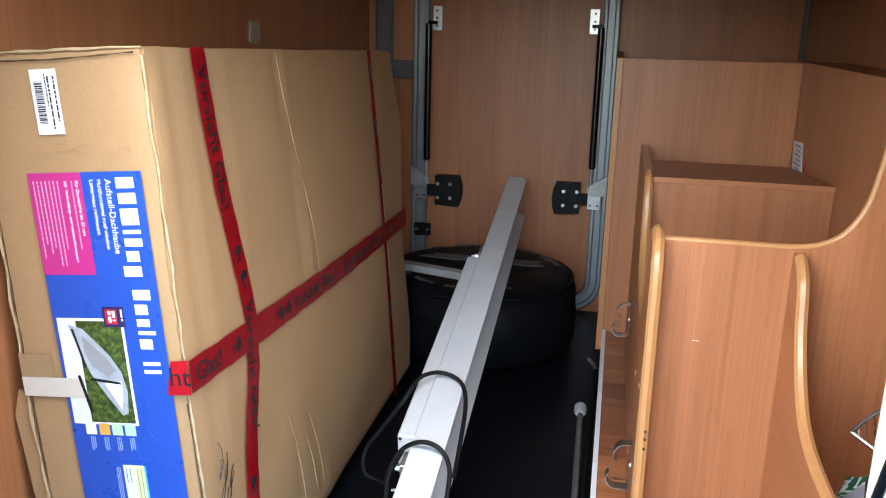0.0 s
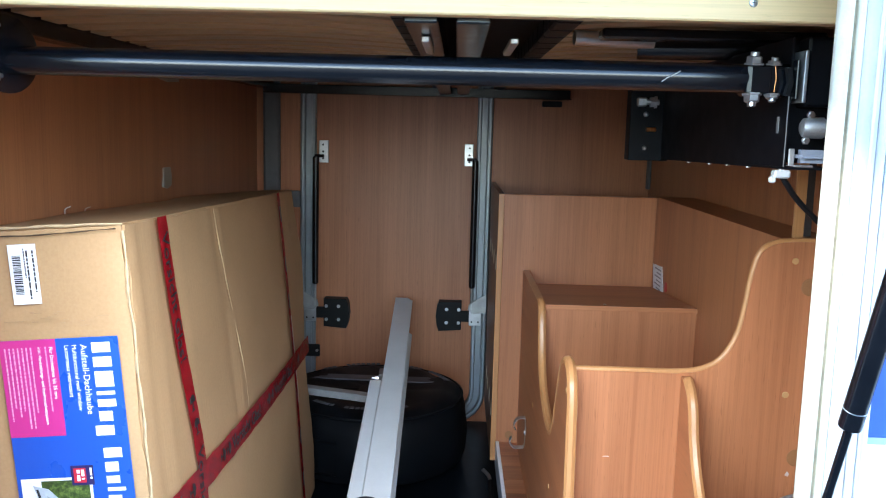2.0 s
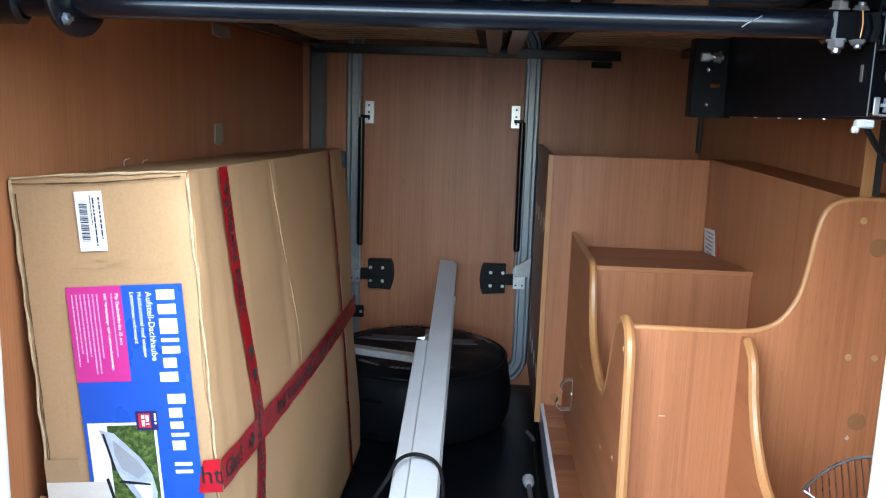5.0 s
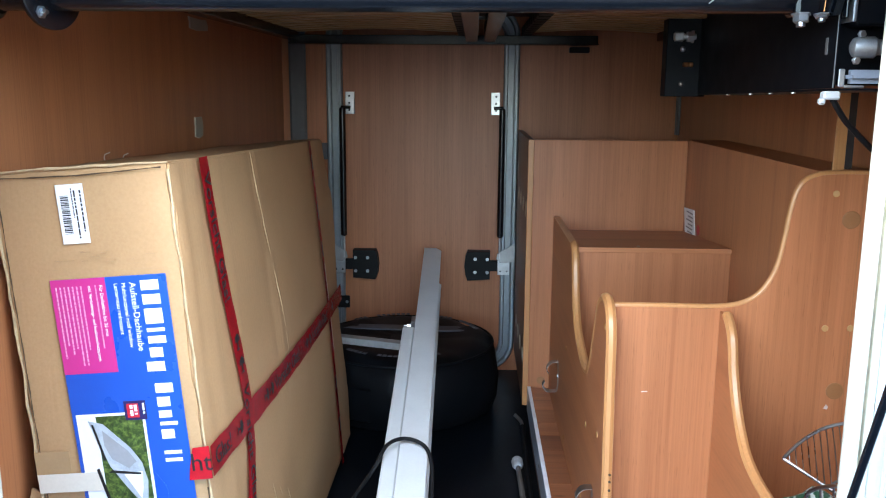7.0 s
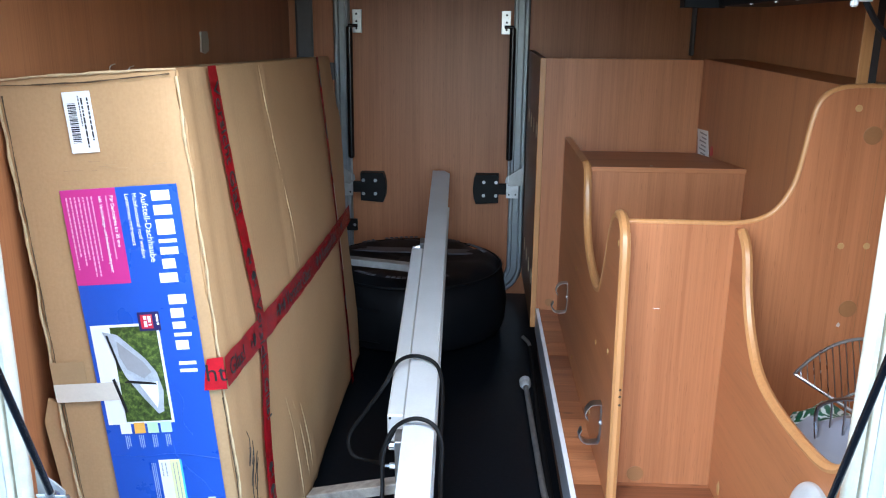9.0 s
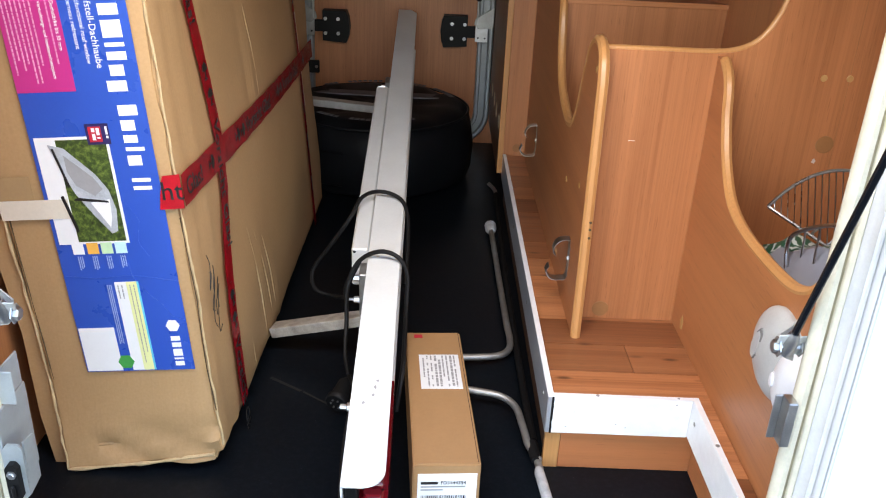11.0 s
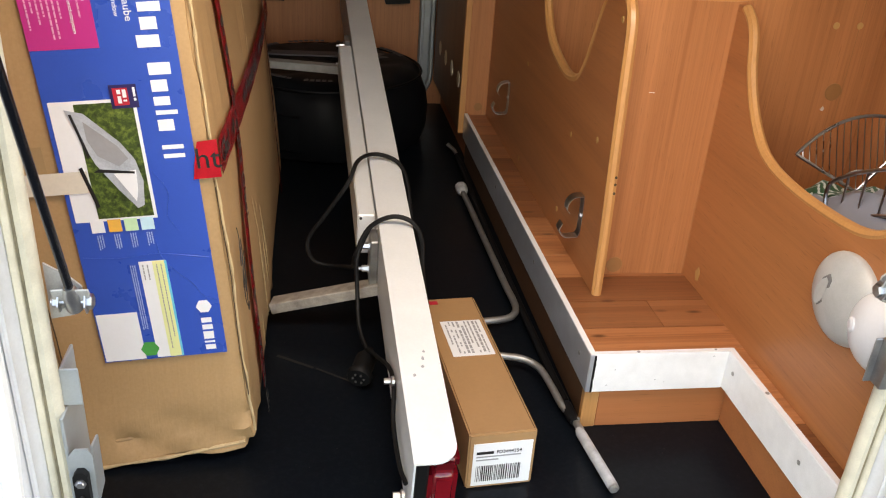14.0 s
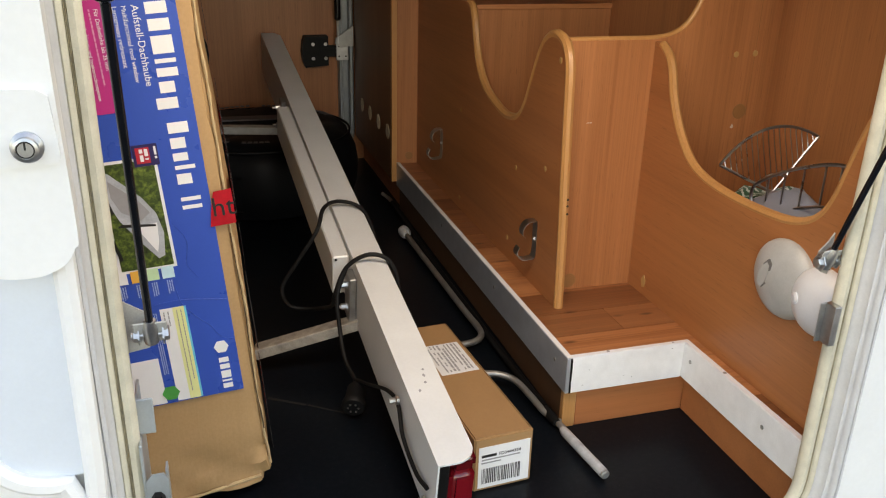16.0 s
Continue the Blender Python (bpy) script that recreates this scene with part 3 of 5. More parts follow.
part("edge_gap", ragged([(CW - 0.0035, -0.0010, 0.10), (CW - 0.0060, -0.0015, 0.19), (CW - 0.0030, -0.0010, 0.30), (CW - 0.0050, -0.0015, 0.44)], 0.0012, 13), crack, carton, "dark gap between cardboard layers", True)
part("edge_gap", ragged([(0.006, -0.0035, CH - 0.006), (0.13, -0.0035, CH - 0.010), (CW - 0.01, -0.0035, CH - 0.006)], 0.0014, 14), crack, carton, "dark gap between cardboard layers", True)
part("edge_gap", ragged([(0.008, -0.0035, 0.17), (0.007, -0.0035, 0.5), (0.010, -0.0035, CH - 0.02)], 0.0012, 15), crack, carton, "dark gap between cardboard layers", True)
rgs = random.Random(17)
sm = []
for k in range(18):
    u, v_ = rgs.uniform(0.07, 0.22), 0.803 + rgs.gauss(0, 0.010)
    sm.append(slab(u, u + rgs.uniform(0.004, 0.018), -0.0040, -0.0034, v_, v_ + rgs.uniform(0.0003, 0.0009), 0))
sm = merge(*sm)
sm.transform(CM)
tagged(part("smudges", sm, smudge, carton, "faint brown rub marks"), kind="stuff")
fl = prism([(-0.030, 0.0), (-0.034, 0.10), (-0.026, 0.25), (-0.034, 0.41), (-0.020, 0.45), (-0.002, 0.44), (-0.002, 0.0)], "y", -0.003, 0.002, 0.001)
fl.transform(CM @ Matrix.Translation((0.0, 0.006, 0.0)))
part("flap", fl, card, carton, "loose torn cardboard flap")


def on_front(u, v, lift=0.0):
    """A pose on the box's end face: local x runs downwards (print turned a quarter), local y to the right."""
    return CM @ Matrix.Translation((u, -0.0035 - lift, v)) @ Matrix.Rotation(radians(90), 4, "X") @ Matrix.Rotation(radians(-90), 4, "Z")


def decal(u0, u1, v0, v1, lift, mat, name, parent, label=""):
    bm = slab(u0, u1, -0.0036 - lift - 0.0004, -0.0036 - lift, v0, v1, 0)
    bm.transform(CM)
    return part(name, bm, mat, parent, label)


def bars(u, v, length, size, rows, gap, mat, name, parent, lift, seed=1):
    """Unreadable print as rows of short bars, running down the box."""
    rng = random.Random(seed)
    out = []
    for r in range(rows):
        p = v
        end = v - length * rng.uniform(0.7, 1.0)
        while p > end:
            w = size * rng.uniform(1.2, 4.0)
            q = max(end, p - w)
            out.append(slab(u - r * gap - size, u - r * gap, -0.0037 - lift - 0.0002, -0.0036 - lift, q, p, 0))
            p = q - size * 0.6
    bm = merge(*out)
    bm.transform(CM)
    return part(name, bm, mat, parent)


BU0, BU1, BV0, BV1 = 0.066, 0.238, 0.182, 0.776
lab = decal(BU0, BU1, BV0, BV1, 0.0, blue_print, "blue_label", carton, "glossy blue printed label")
# the product name as plain white letter blocks
rng = random.Random(5)


def blocks(u, v, size, word, mat, name, parent, lift):
    """A row of plain blocks: C tall, W wide, n narrow, k tall and slim, s short and slim, x short, d reaching down."""
    p = v
    for ch in word:
        if ch == " ":
            p -= size * 0.34
            continue
        w = {"n": 0.15, "k": 0.30, "s": 0.30, "W": 0.62}.get(ch, 0.40) * size
        h = size * (0.72 if ch in "CWnk" else 0.53)
        drop = size * 0.2 if ch == "d" else 0.0
        b = prism([(u - drop, p - w), (u + h, p - w), (u + h, p), (u - drop, p)], "y", -0.0039 - lift, -0.0036 - lift)
        b.transform(CM)
        part(name, b, mat, parent)
        p -= w + size * 0.175


blocks(0.199, 0.768, 0.0372, "CCWnkxd Cxsnx nn", white_print, "title_block", lab, 0.0006)
part("print", letters("Aufstell-Dachhaube", 0.0132, on_front(0.183, 0.766, 0.0008)), white_print, lab)
part("print", letters("Multifunctional roof window", 0.0085, on_front(0.171, 0.766, 0.0008)), white_print, lab)
part("print", letters("Lanterneau redressant", 0.0085, on_front(0.160, 0.766, 0.0008)), white_print, lab)
pk = decal(BU0, 0.1475, 0.632, BV1, 0.0006, pink_print, "pink_field", lab, "pink printed field")
part("print", letters("Für Dachstärke bis 35 mm", 0.0072, on_front(0.1380, 0.765, 0.0016)), white_print, pk)
part("print", letters("inkl. Verdunklungs- und Insektenschutzsystem", 0.0062, on_front(0.1215, 0.765, 0.0016)), white_print, pk)
bars(0.1335, 0.765, 0.125, 0.0020, 1, 0.0066, pink_ink, "print_bar", pk, 0.0012, 4)
bars(0.1120, 0.765, 0.125, 0.0020, 7, 0.0062, pink_ink, "print_bar", pk, 0.0012, 3)
# photo of the roof window
ph = decal(0.072, 0.177, 0.404, 0.568, 0.0006, white_print, "photo", lab, "printed photo of a roof window among leaves")
decal(0.102, 0.173, 0.408, 0.564, 0.0012, photo_green, "photo_leaves", ph)
def flat_on_front(pts, lift, mat, name, parent):
    bm = prism([(0.072 + (u - 0.070) * 1.094, v - 0.004) for u, v in pts], "y", -0.0040 - lift, -0.0036 - lift)
    bm.transform(CM)
    return part(name, bm, mat, parent)


flat_on_front([(0.086, 0.562), (0.106, 0.556), (0.140, 0.516), (0.153, 0.492), (0.158, 0.462), (0.154, 0.428), (0.146, 0.424), (0.128, 0.452), (0.108, 0.488), (0.098, 0.520)], 0.0018, photo_grey, "photo_hood", ph)
flat_on_front([(0.104, 0.546), (0.136, 0.512), (0.146, 0.494), (0.134, 0.484), (0.112, 0.500), (0.104, 0.522)], 0.0022, grey_ink, "photo_hood_pane", ph)
flat_on_front([(0.126, 0.474), (0.152, 0.478), (0.150, 0.450), (0.146, 0.434)], 0.0022, white_print, "photo_hood_pane", ph)
flat_on_front([(0.090, 0.556), (0.093, 0.556), (0.104, 0.500), (0.101, 0.498)], 0.0024, ink, "photo_stay", ph)
flat_on_front([(0.088, 0.484), (0.092, 0.486), (0.103, 0.430), (0.099, 0.428)], 0.0024, ink, "photo_stay", ph)
flat_on_front([(0.104, 0.478), (0.110, 0.482), (0.150, 0.476), (0.150, 0.473)], 0.0026, ink, "photo_stay", ph)
for u, mt in ((0.090, white_print), (0.112, orange_print), (0.133, palegreen_print), (0.154, paleblue_print)):
    sq = decal(u, u + 0.017, 0.388, 0.406, 0.0016, mt, "icon_square", lab)
    bars(u + 0.012, 0.384, 0.024, 0.0014, 3, 0.003, lblue_ink, "print_bar", lab, 0.0008, int(u * 1000))
bd = decal(0.148, 0.181, 0.556, 0.586, 0.0016, navy_print, "test_badge", lab, "navy and red test badge")
decal(0.152, 0.170, 0.560, 0.582, 0.0022, red_print, "badge_field", bd)
bars(0.179, 0.582, 0.022, 0.0030, 1, 0.005, white_print, "print_bar", bd, 0.0022, 8)
bars(0.168, 0.580, 0.018, 0.0045, 2, 0.0065, white_print, "print_bar", bd, 0.0030, 9)
# lower fields
yf = decal(0.140, 0.174, 0.184, 0.340, 0.0006, white_print, "table_field", lab, "white and yellow printed table")
decal(0.158, 0.174, 0.184, 0.340, 0.0010, yellow_print, "yellow_field", yf)
decal(0.174, 0.177, 0.184, 0.340, 0.0010, cyan_print, "cyan_line", yf)
bars(0.170, 0.335, 0.14, 0.0014, 2, 0.006, grey_ink, "print_bar", yf, 0.0016, 12)
bars(0.152, 0.335, 0.03, 0.0018, 2, 0.006, grey_ink, "print_bar", yf, 0.0016, 13)
bars(0.135, 0.335, 0.14, 0.0013, 3, 0.0028, lblue_ink, "print_bar", lab, 0.0008, 14)
decal(0.068, 0.124, 0.184, 0.262, 0.0010, white_print, "white_field", lab, "blank white field")
hexa = lathe([(0.013, 0.0), (0.013, 0.0006)], CM @ Matrix.Translation((0.132, -0.0052, 0.200)) @ Matrix.Rotation(radians(90), 4, "X"), 6)
part("green_mark", hexa, green_print, lab, "green hexagonal mark")
hexa = lathe([(0.011, 0.0), (0.011, 0.0006)], CM @ Matrix.Translation((0.216, -0.0045, 0.262)) @ Matrix.Rotation(radians(90), 4, "X"), 6)
part("white_mark", hexa, white_print, lab, "white hexagonal mark")
blocks(0.209, 0.243, 0.020, "CCWnC", white_print, "maker_block", lab, 0.0006)
# address sticker with bar code
st = decal(0.096, 0.136, 0.828, 0.914, 0.0004, white_print, "address_sticker", carton, "white sticker with bar code")
rngb = random.Random(21)
cells, p = [], 0.898
while p > 0.842:
    w = rngb.choice((0.0007, 0.0012, 0.002))
    cells.append(slab(0.101, 0.113, -0.0048, -0.0045, p - w, p, 0))
    p -= w + rngb.choice((0.0008, 0.0012))
bc = merge(*cells)
bc.transform(CM)
part("bar_code", bc, ink, st)
bars(0.132, 0.905, 0.070, 0.0024, 2, 0.0085, ink, "print_bar", st, 0.0008, 30)
bars(0.119, 0.908, 0.06, 0.0016, 1, 0.004, ink, "print_bar", st, 0.0008, 31)
# whitish and tan tape at the edge
decal(-0.002, 0.10, 0.446, 0.476, 0.0020, clear_tape, "whitish_tape", carton, "whitish strip of packing tape")
decal(-0.002, 0.052, 0.476, 0.512, 0.0012, tan_tape, "tan_tape", carton, "tan strip of packing tape")


def side_x(y, z):
    return CW + 0.010 * math.sin(math.pi * min(max(y / CD, 0), 1)) * math.sin(math.pi * min(max(z / CH, 0), 1)) + 0.006


def side_tape(a, b, width, mat, name, label, lift=0.0, bits=24, bow_y=None):
    """A band on the box's long side from (y, z) a to b."""
    bm = bmesh.new()
    a, b = Vector(a), Vector(b)
    d = (b - a).normalized()
    nrm = Vector((-d.y, d.x)) * width / 2
    prev = None
    for i in range(bits + 1):
        c = a.lerp(b, i / bits)
        if bow_y:
            c.x = bow_y(c.y)
        w = 1 + 0.05 * math.sin(i * 2.3)
        pr = [bm.verts.new((side_x(q.x, q.y) + lift, q.x, q.y)) for q in (c - nrm * w, c + nrm * w)]
        if prev:
            bm.faces.new((prev[0], prev[1], pr[1], pr[0]))
        prev = pr
    bm.transform(CM)
    bmesh.ops.solidify(bm, geom=bm.faces[:], thickness=0.0006)
    return part(name, bm, mat, carton, label)


T1 = [(0.127, 0.030), (0.133, 0.20), (0.150, 0.31), (0.186, 0.42), (0.196, 0.50), (0.184, 0.58), (0.155, 0.72), (0.142, 0.83), (0.135, CH - 0.004)]


def t1_y(z):
    """How far along the box the bowed upright tape lies at a height."""
    for (ya, za), (yb, zb) in zip(T1, T1[1:]):
        if z <= zb:
            return ya + (yb - ya) * (z - za) / (zb - za)
    return T1[-1][0]


t1 = side_tape(T1[0], T1[-1], 0.042, red_tape, "red_tape", "red printed warning tape", 0.0006, 40, t1_y)
t2 = side_tape((0.992, 0.01), (0.980, CH - 0.030), 0.028, red_tape, "red_tape", "narrow red printed warning tape", 0.0004)
t3 = side_tape((-0.004, 0.482), (CD + 0.010, 0.448), 0.048, red_tape, "red_tape", "red printed warning tape", 0.0016, 30)
side_tape((1.002, 0.34), (0.994, 0.58), 0.008, strap_white, "strap", "worn whitish strap edge", 0.0012)


def wrap(bm, y, z, d, lift):
    """Lay flat print on the bulged long side: its x runs along d = (dy, dz)."""
    dy, dz = Vector(d).normalized()
    for v_ in bm.verts:
        a, b, h = v_.co
        yy, zz = y + a * dy - b * dz, z + a * dz + b * dy
        v_.co = (side_x(yy, zz) + lift + h, yy, zz)
    bm.transform(CM)
    return bm


DT3 = (CD, -0.034)
for z in (0.905, 0.535, 0.16):
    lean = t1_y(z - 0.13) - t1_y(z - 0.02)
    part("print", wrap(letters("Vorsicht Glas!", 0.038, Matrix.Identity(4)), t1_y(z - 0.02) - 0.014, z, (lean, -0.11), 0.0018), ink, t1)
for y, words in ((0.010, "Glas!"), (0.36, "Vorsicht Glas!"), (0.72, "Vorsicht Glas!")):
    part("print", wrap(letters(words, 0.038, Matrix.Identity(4)), y, 0.469 - 0.028 * y, DT3, 0.0026), ink, t3)


def glyph(y, z, d, parent, lift):
    """A small handling sign: a cup on a stem."""
    bm = merge(prism([(-0.012, 0.0), (0.012, 0.0), (0.010, 0.009), (0.0, 0.014), (-0.010, 0.009)], "z", 0, 0.0005),
               prism([(-0.0015, -0.013), (0.0015, -0.013), (0.0015, 0.0), (-0.0015, 0.0)], "z", 0, 0.0005),
               prism([(-0.007, -0.0145), (0.007, -0.0145), (0.007, -0.0125), (-0.007, -0.0125)], "z", 0, 0.0005))
    part("glyph", wrap(bm, y, z, d, lift), ink, parent)


for z in (0.615, 0.572, 0.235, 0.195):
    glyph(t1_y(z), z, (1.0, 0.0), t1, 0.0018)
for y in (0.135, 0.30, 0.335, 0.655, 0.69, 1.03):
    glyph(y, 0.482 - 0.028 * y, (0.0, -1.0), t3, 0.0028)
for z in (0.85, 0.72, 0.62, 0.25, 0.13):
    part("print_bar", wrap(slab(-0.02, 0.02, -0.006, 0.006, 0, 0.0004, 0), 0.980 + 0.013 * (1 - z), z, (0.013, -1.0), 0.0014), ink, t2)
# red tape end folded round onto the end face
rt = prism([(CW - 0.030, 0.455), (CW - 0.026, 0.478), (CW - 0.019, 0.506), (CW + 0.006, 0.508), (CW + 0.006, 0.456)], "y", -0.0062, -0.0052)
rt.transform(CM)
rp = part("red_tape_end", rt, red_tape, carton, "red tape end folded round the edge")
tm = letters("ht", 0.040, CM @ Matrix.Translation((CW - 0.025, -0.0066, 0.470)) @ Matrix.Rotation(radians(90), 4, "X"))
part("print", tm, ink, rp)
# pen marks
for k in range(5):
    y0 = 0.045 + 0.014 * (k % 3)
    pts = [(side_x(y0, 0.27) + 0.001, y0 + 0.010 * math.sin(i * 1.9 + k), 0.335 - 0.018 * k + 0.022 * math.cos(i * 1.3 + k) - 0.006 * i) for i in range(6)]
    bm = tube(smooth_line(pts, 3), 0.0007, 4)
    bm.transform(CM)
    part("pen_mark", bm, ink, carton)

# creases and rub lines in the long side
for ya, za, yb, zb, sag in ((0.30, 0.30, 0.36, 0.02, 0.012), (0.345, 0.27, 0.42, 0.03, 0.016), (0.40, 0.24, 0.455, 0.06, 0.008), (0.43, 0.93, 0.475, 0.72, -0.006), (0.475, 0.71, 0.52, 0.50, 0.008), (0.22, 0.15, 0.25, 0.02, 0.006)):
    pts = []
    for i in range(7):
        t = i / 6
        y, z = ya + (yb - ya) * t + sag * math.sin(math.pi * t), za + (zb - za) * t
        pts.append((side_x(y, z) - 0.0052, y, z * (1 - 0.0305 * y / CH)))
    bm = tube(smooth_line(pts, 3), [0.0002 + 0.0012 * math.sin(math.pi * i / 18) for i in range(19)], 6)
    bm.transform(CM)
    part("crease", bm, card_edge, carton, "pale rubbed crease in the cardboard", True)
# wrinkles in the printed label
for line in ([(0.168, 0.372), (0.172, 0.345), (0.190, 0.318), (0.207, 0.300), (0.218, 0.280), (0.236, 0.272)], [(0.070, 0.352), (0.120, 0.347), (0.170, 0.350), (0.238, 0.338)], [(0.180, 0.470), (0.196, 0.440), (0.190, 0.405), (0.202, 0.380)]):
    bm = tube(smooth_line([(u, -0.0040, v) for u, v in line], 4), 0.0009, 6, 0.7)
    bm.transform(CM)
    part("wrinkle", bm, blue_print, lab, "raised wrinkle in the print", True)

scuff_mat = plain("grey_scuff", (0.010, 0.010, 0.010), 0.6, vary=0.5, scale=60)
for pts in ([(-0.143, 0.488), (-0.076, 0.446), (-0.073, 0.451), (-0.140, 0.495)], [(-0.070, 0.444), (-0.002, 0.396), (0.0, 0.399), (-0.068, 0.448)]):
    part("scuff", prism(pts, "z", 0.0, 0.0005), scuff_mat, floor_ob, "faint grey scuff on the vinyl")

# ---- light board ----
BA, BB = Vector((0.056, -0.006, 0.157)), Vector((0.022, 2.035, 0.488))
bd_len = (BB - BA).length
bz = (BB - BA).normalized()
bx_ = bz.cross(Vector((0, 0, 1))).normalized()
by = bx_.cross(bz)
BM = Matrix.Translation(BA) @ Matrix((bx_, bz, by)).transposed().to_4x4()
board = thing("light_board", (0.09, 0.05, 0.03), "long off-white metal trailer light board propped on the spare wheel", "light board")


def bpart(name, bm, mat, parent=board, label="", smooth=False):
    bm.transform(BM)
    return part(name, bm, mat, parent, label, smooth)


BWD, BHT, TK = 0.062, 0.134, 0.003


def rounded_flange(z0, z1):
    pts = [(0.0, 0.0)]
    r = 0.032
    for k in range(7):
        a = radians(-90 + 90 * k / 6)
        pts.append((BWD - r + r * math.cos(a), r + r * math.sin(a)))
    pts += [(BWD, bd_len - 0.03), (BWD - 0.02, bd_len), (0.0, bd_len)]
    return prism(pts, "z", z0, z1, 0.0008)


bpart("channel", merge(rounded_flange(-TK, 0.0), rounded_flange(-BHT, -BHT + TK), slab(0.0, TK, 0.0, bd_len, -BHT + 0.0005, -0.0005, 0.0)), beam_white, board, "off-white lacquered metal channel")
rs = random.Random(4)
for u, v_ in ((0.040, 0.215), (0.037, 0.200), (0.020, 0.165), (0.034, 0.182)):
    pts = [(u + 0.0032 * rs.uniform(0.4, 1) * math.cos(a), v_ + 0.005 * rs.uniform(0.4, 1) * math.sin(a)) for a in [k * 1.05 for k in range(6)]]
    bpart("scuff", prism(pts, "z", 0.0, 0.0003), grey_ink, board, "small grey scuff in the lacquer")
lampb = bpart("tail_lamp", slab(0.0035, 0.024, 0.010, 0.24, -BHT + 0.006, -0.006, 0.003), black_plastic, board, "black lamp housing")
bpart("lens", slab(0.0245, 0.0655, 0.006, 0.238, -BHT + 0.012, -0.034, 0.010, None, 3), red_lens, lampb, "red tail lamp lens", True)
bpart("lens", slab(0.0245, 0.0655, 0.009, 0.238, -0.0335, -0.005, 0.008, None, 3), dark_lens, lampb, "dark red upper lens", True)
aux = bpart("side_channel", slab(-0.036, -0.002, 0.602, 1.415, -0.098, -0.008, 0.003), beam_white, board, "narrow off-white side channel")
bpart("rivet", merge(*[bolt_bm((-0.030, 0.6005, -0.014), (0, -1, 0), 0.002, 0.001)]), ink, aux)
for yb in (0.555, 1.50):
    br = bpart("bracket", merge(slab(-0.016, -0.001, yb - 0.022, yb + 0.022, -0.125, -0.022, 0.002)), dull_steel, board, "zinc-plated angle bracket")
    for zz in (-0.045, -0.098):
        bpart("bolt", merge(bolt_bm((-0.016, yb, zz), (-1, 0, 0), 0.0065, 0.012), rod((-0.016, yb, zz), (-0.038, yb, zz), 0.0035, 8)), steel, br)


def flat_bar(a, b, w, h):
    a, b = Vector(a), Vector(b)
    d = (b - a)
    n = d.normalized()
    s = n.cross(Vector((0, 0, 1))).normalized()
    m = Matrix.Translation(a) @ Matrix((n, s, n.cross(s) * -1)).transposed().to_4x4()
    bm = slab(0, d.length, -w / 2, w / 2, -h, 0, 0.0015)
    bm.transform(m)
    return bm


part("arm", flat_bar((0.052, 0.545, 0.128), (-0.156, 0.595, 0.060), 0.035, 0.022), rusty_zinc, board, "rusty galvanised square arm")
part("arm", flat_bar((0.020, 1.50, 0.292), (-0.30, 1.66, 0.272), 0.035, 0.022), zinc_grey, board, "galvanised square arm")


def bpt(u, v, w):
    return BM @ Vector((u, v, w))


loop_a = [(0.118, 0.600, 0.165), (0.119, 0.660, 0.215), (0.116, 0.720, 0.262), (0.098, 0.758, 0.289), (0.055, 0.770, 0.300), (0.018, 0.738, 0.298), (-0.004, 0.695, 0.266), (-0.044, 0.692, 0.205), (-0.083, 0.690, 0.145), (-0.074, 0.660, 0.115),
          (-0.039, 0.644, 0.110), (-0.010, 0.610, 0.125), (0.002, 0.565, 0.150), (0.004, 0.540, 0.185), (0.028, 0.545, 0.238), (0.068, 0.538, 0.265), (0.105, 0.530, 0.259), (0.124, 0.520, 0.228), (0.125, 0.490, 0.180), (0.126, 0.430, 0.145), (0.126, 0.350, 0.120), (0.118, 0.310, 0.060)]
part("cable", tube(smooth_line(loop_a, 6), 0.0044, 8), black_plastic, board, "black rubber cable", True)
loop_b = [(0.030, 0.552, 0.236), (0.008, 0.535, 0.185), (0.008, 0.515, 0.12), (0.010, 0.47, 0.075), (0.022, 0.425, 0.052)]
part("cable", tube(smooth_line(loop_b, 6), 0.0044, 8), black_plastic, board, "black rubber cable", True)
loop_c = [(0.022, 0.425, 0.055), (0.036, 0.36, 0.080), (0.047, 0.27, 0.120), (0.048, 0.20, 0.135), (0.044, 0.15, 0.105), (0.047, 0.08, 0.085), (0.052, 0.035, 0.088)]
part("cable", tube(smooth_line(loop_c, 6), 0.0036, 8), black_plastic, board, "thin black lamp cable", True)
part("plug", lathe([(0.0, 0.0), (0.020, 0.0), (0.023, 0.004), (0.023, 0.012), (0.019, 0.014), (0.019, 0.05), (0.012, 0.06), (0.006, 0.075)],
                   along((0.3, 0.85, 0.2), (0.004, 0.368, 0.030)), 20), black_plastic, board, "black round trailer plug", True)
for k in range(6):
    a = 2 * math.pi * k / 6
    q = along((0.3, 0.85, 0.2), (0.004, 0.368, 0.030)) @ Vector((0.010 * math.cos(a), 0.010 * math.sin(a), -0.002))
    part("pin", lathe([(0.002, 0), (0.002, 0.004)], along((0.3, 0.85, 0.2), q), 6), steel, board)
for q in (bpt(-0.004, 0.20, -0.045), bpt(-0.004, 0.03, -0.10)):
    part("cable_clip", lathe([(0.008, 0), (0.008, 0.004), (0.005, 0.006), (0.005, 0.016)], along((-1, 0, 0), q), 8), steel, board)

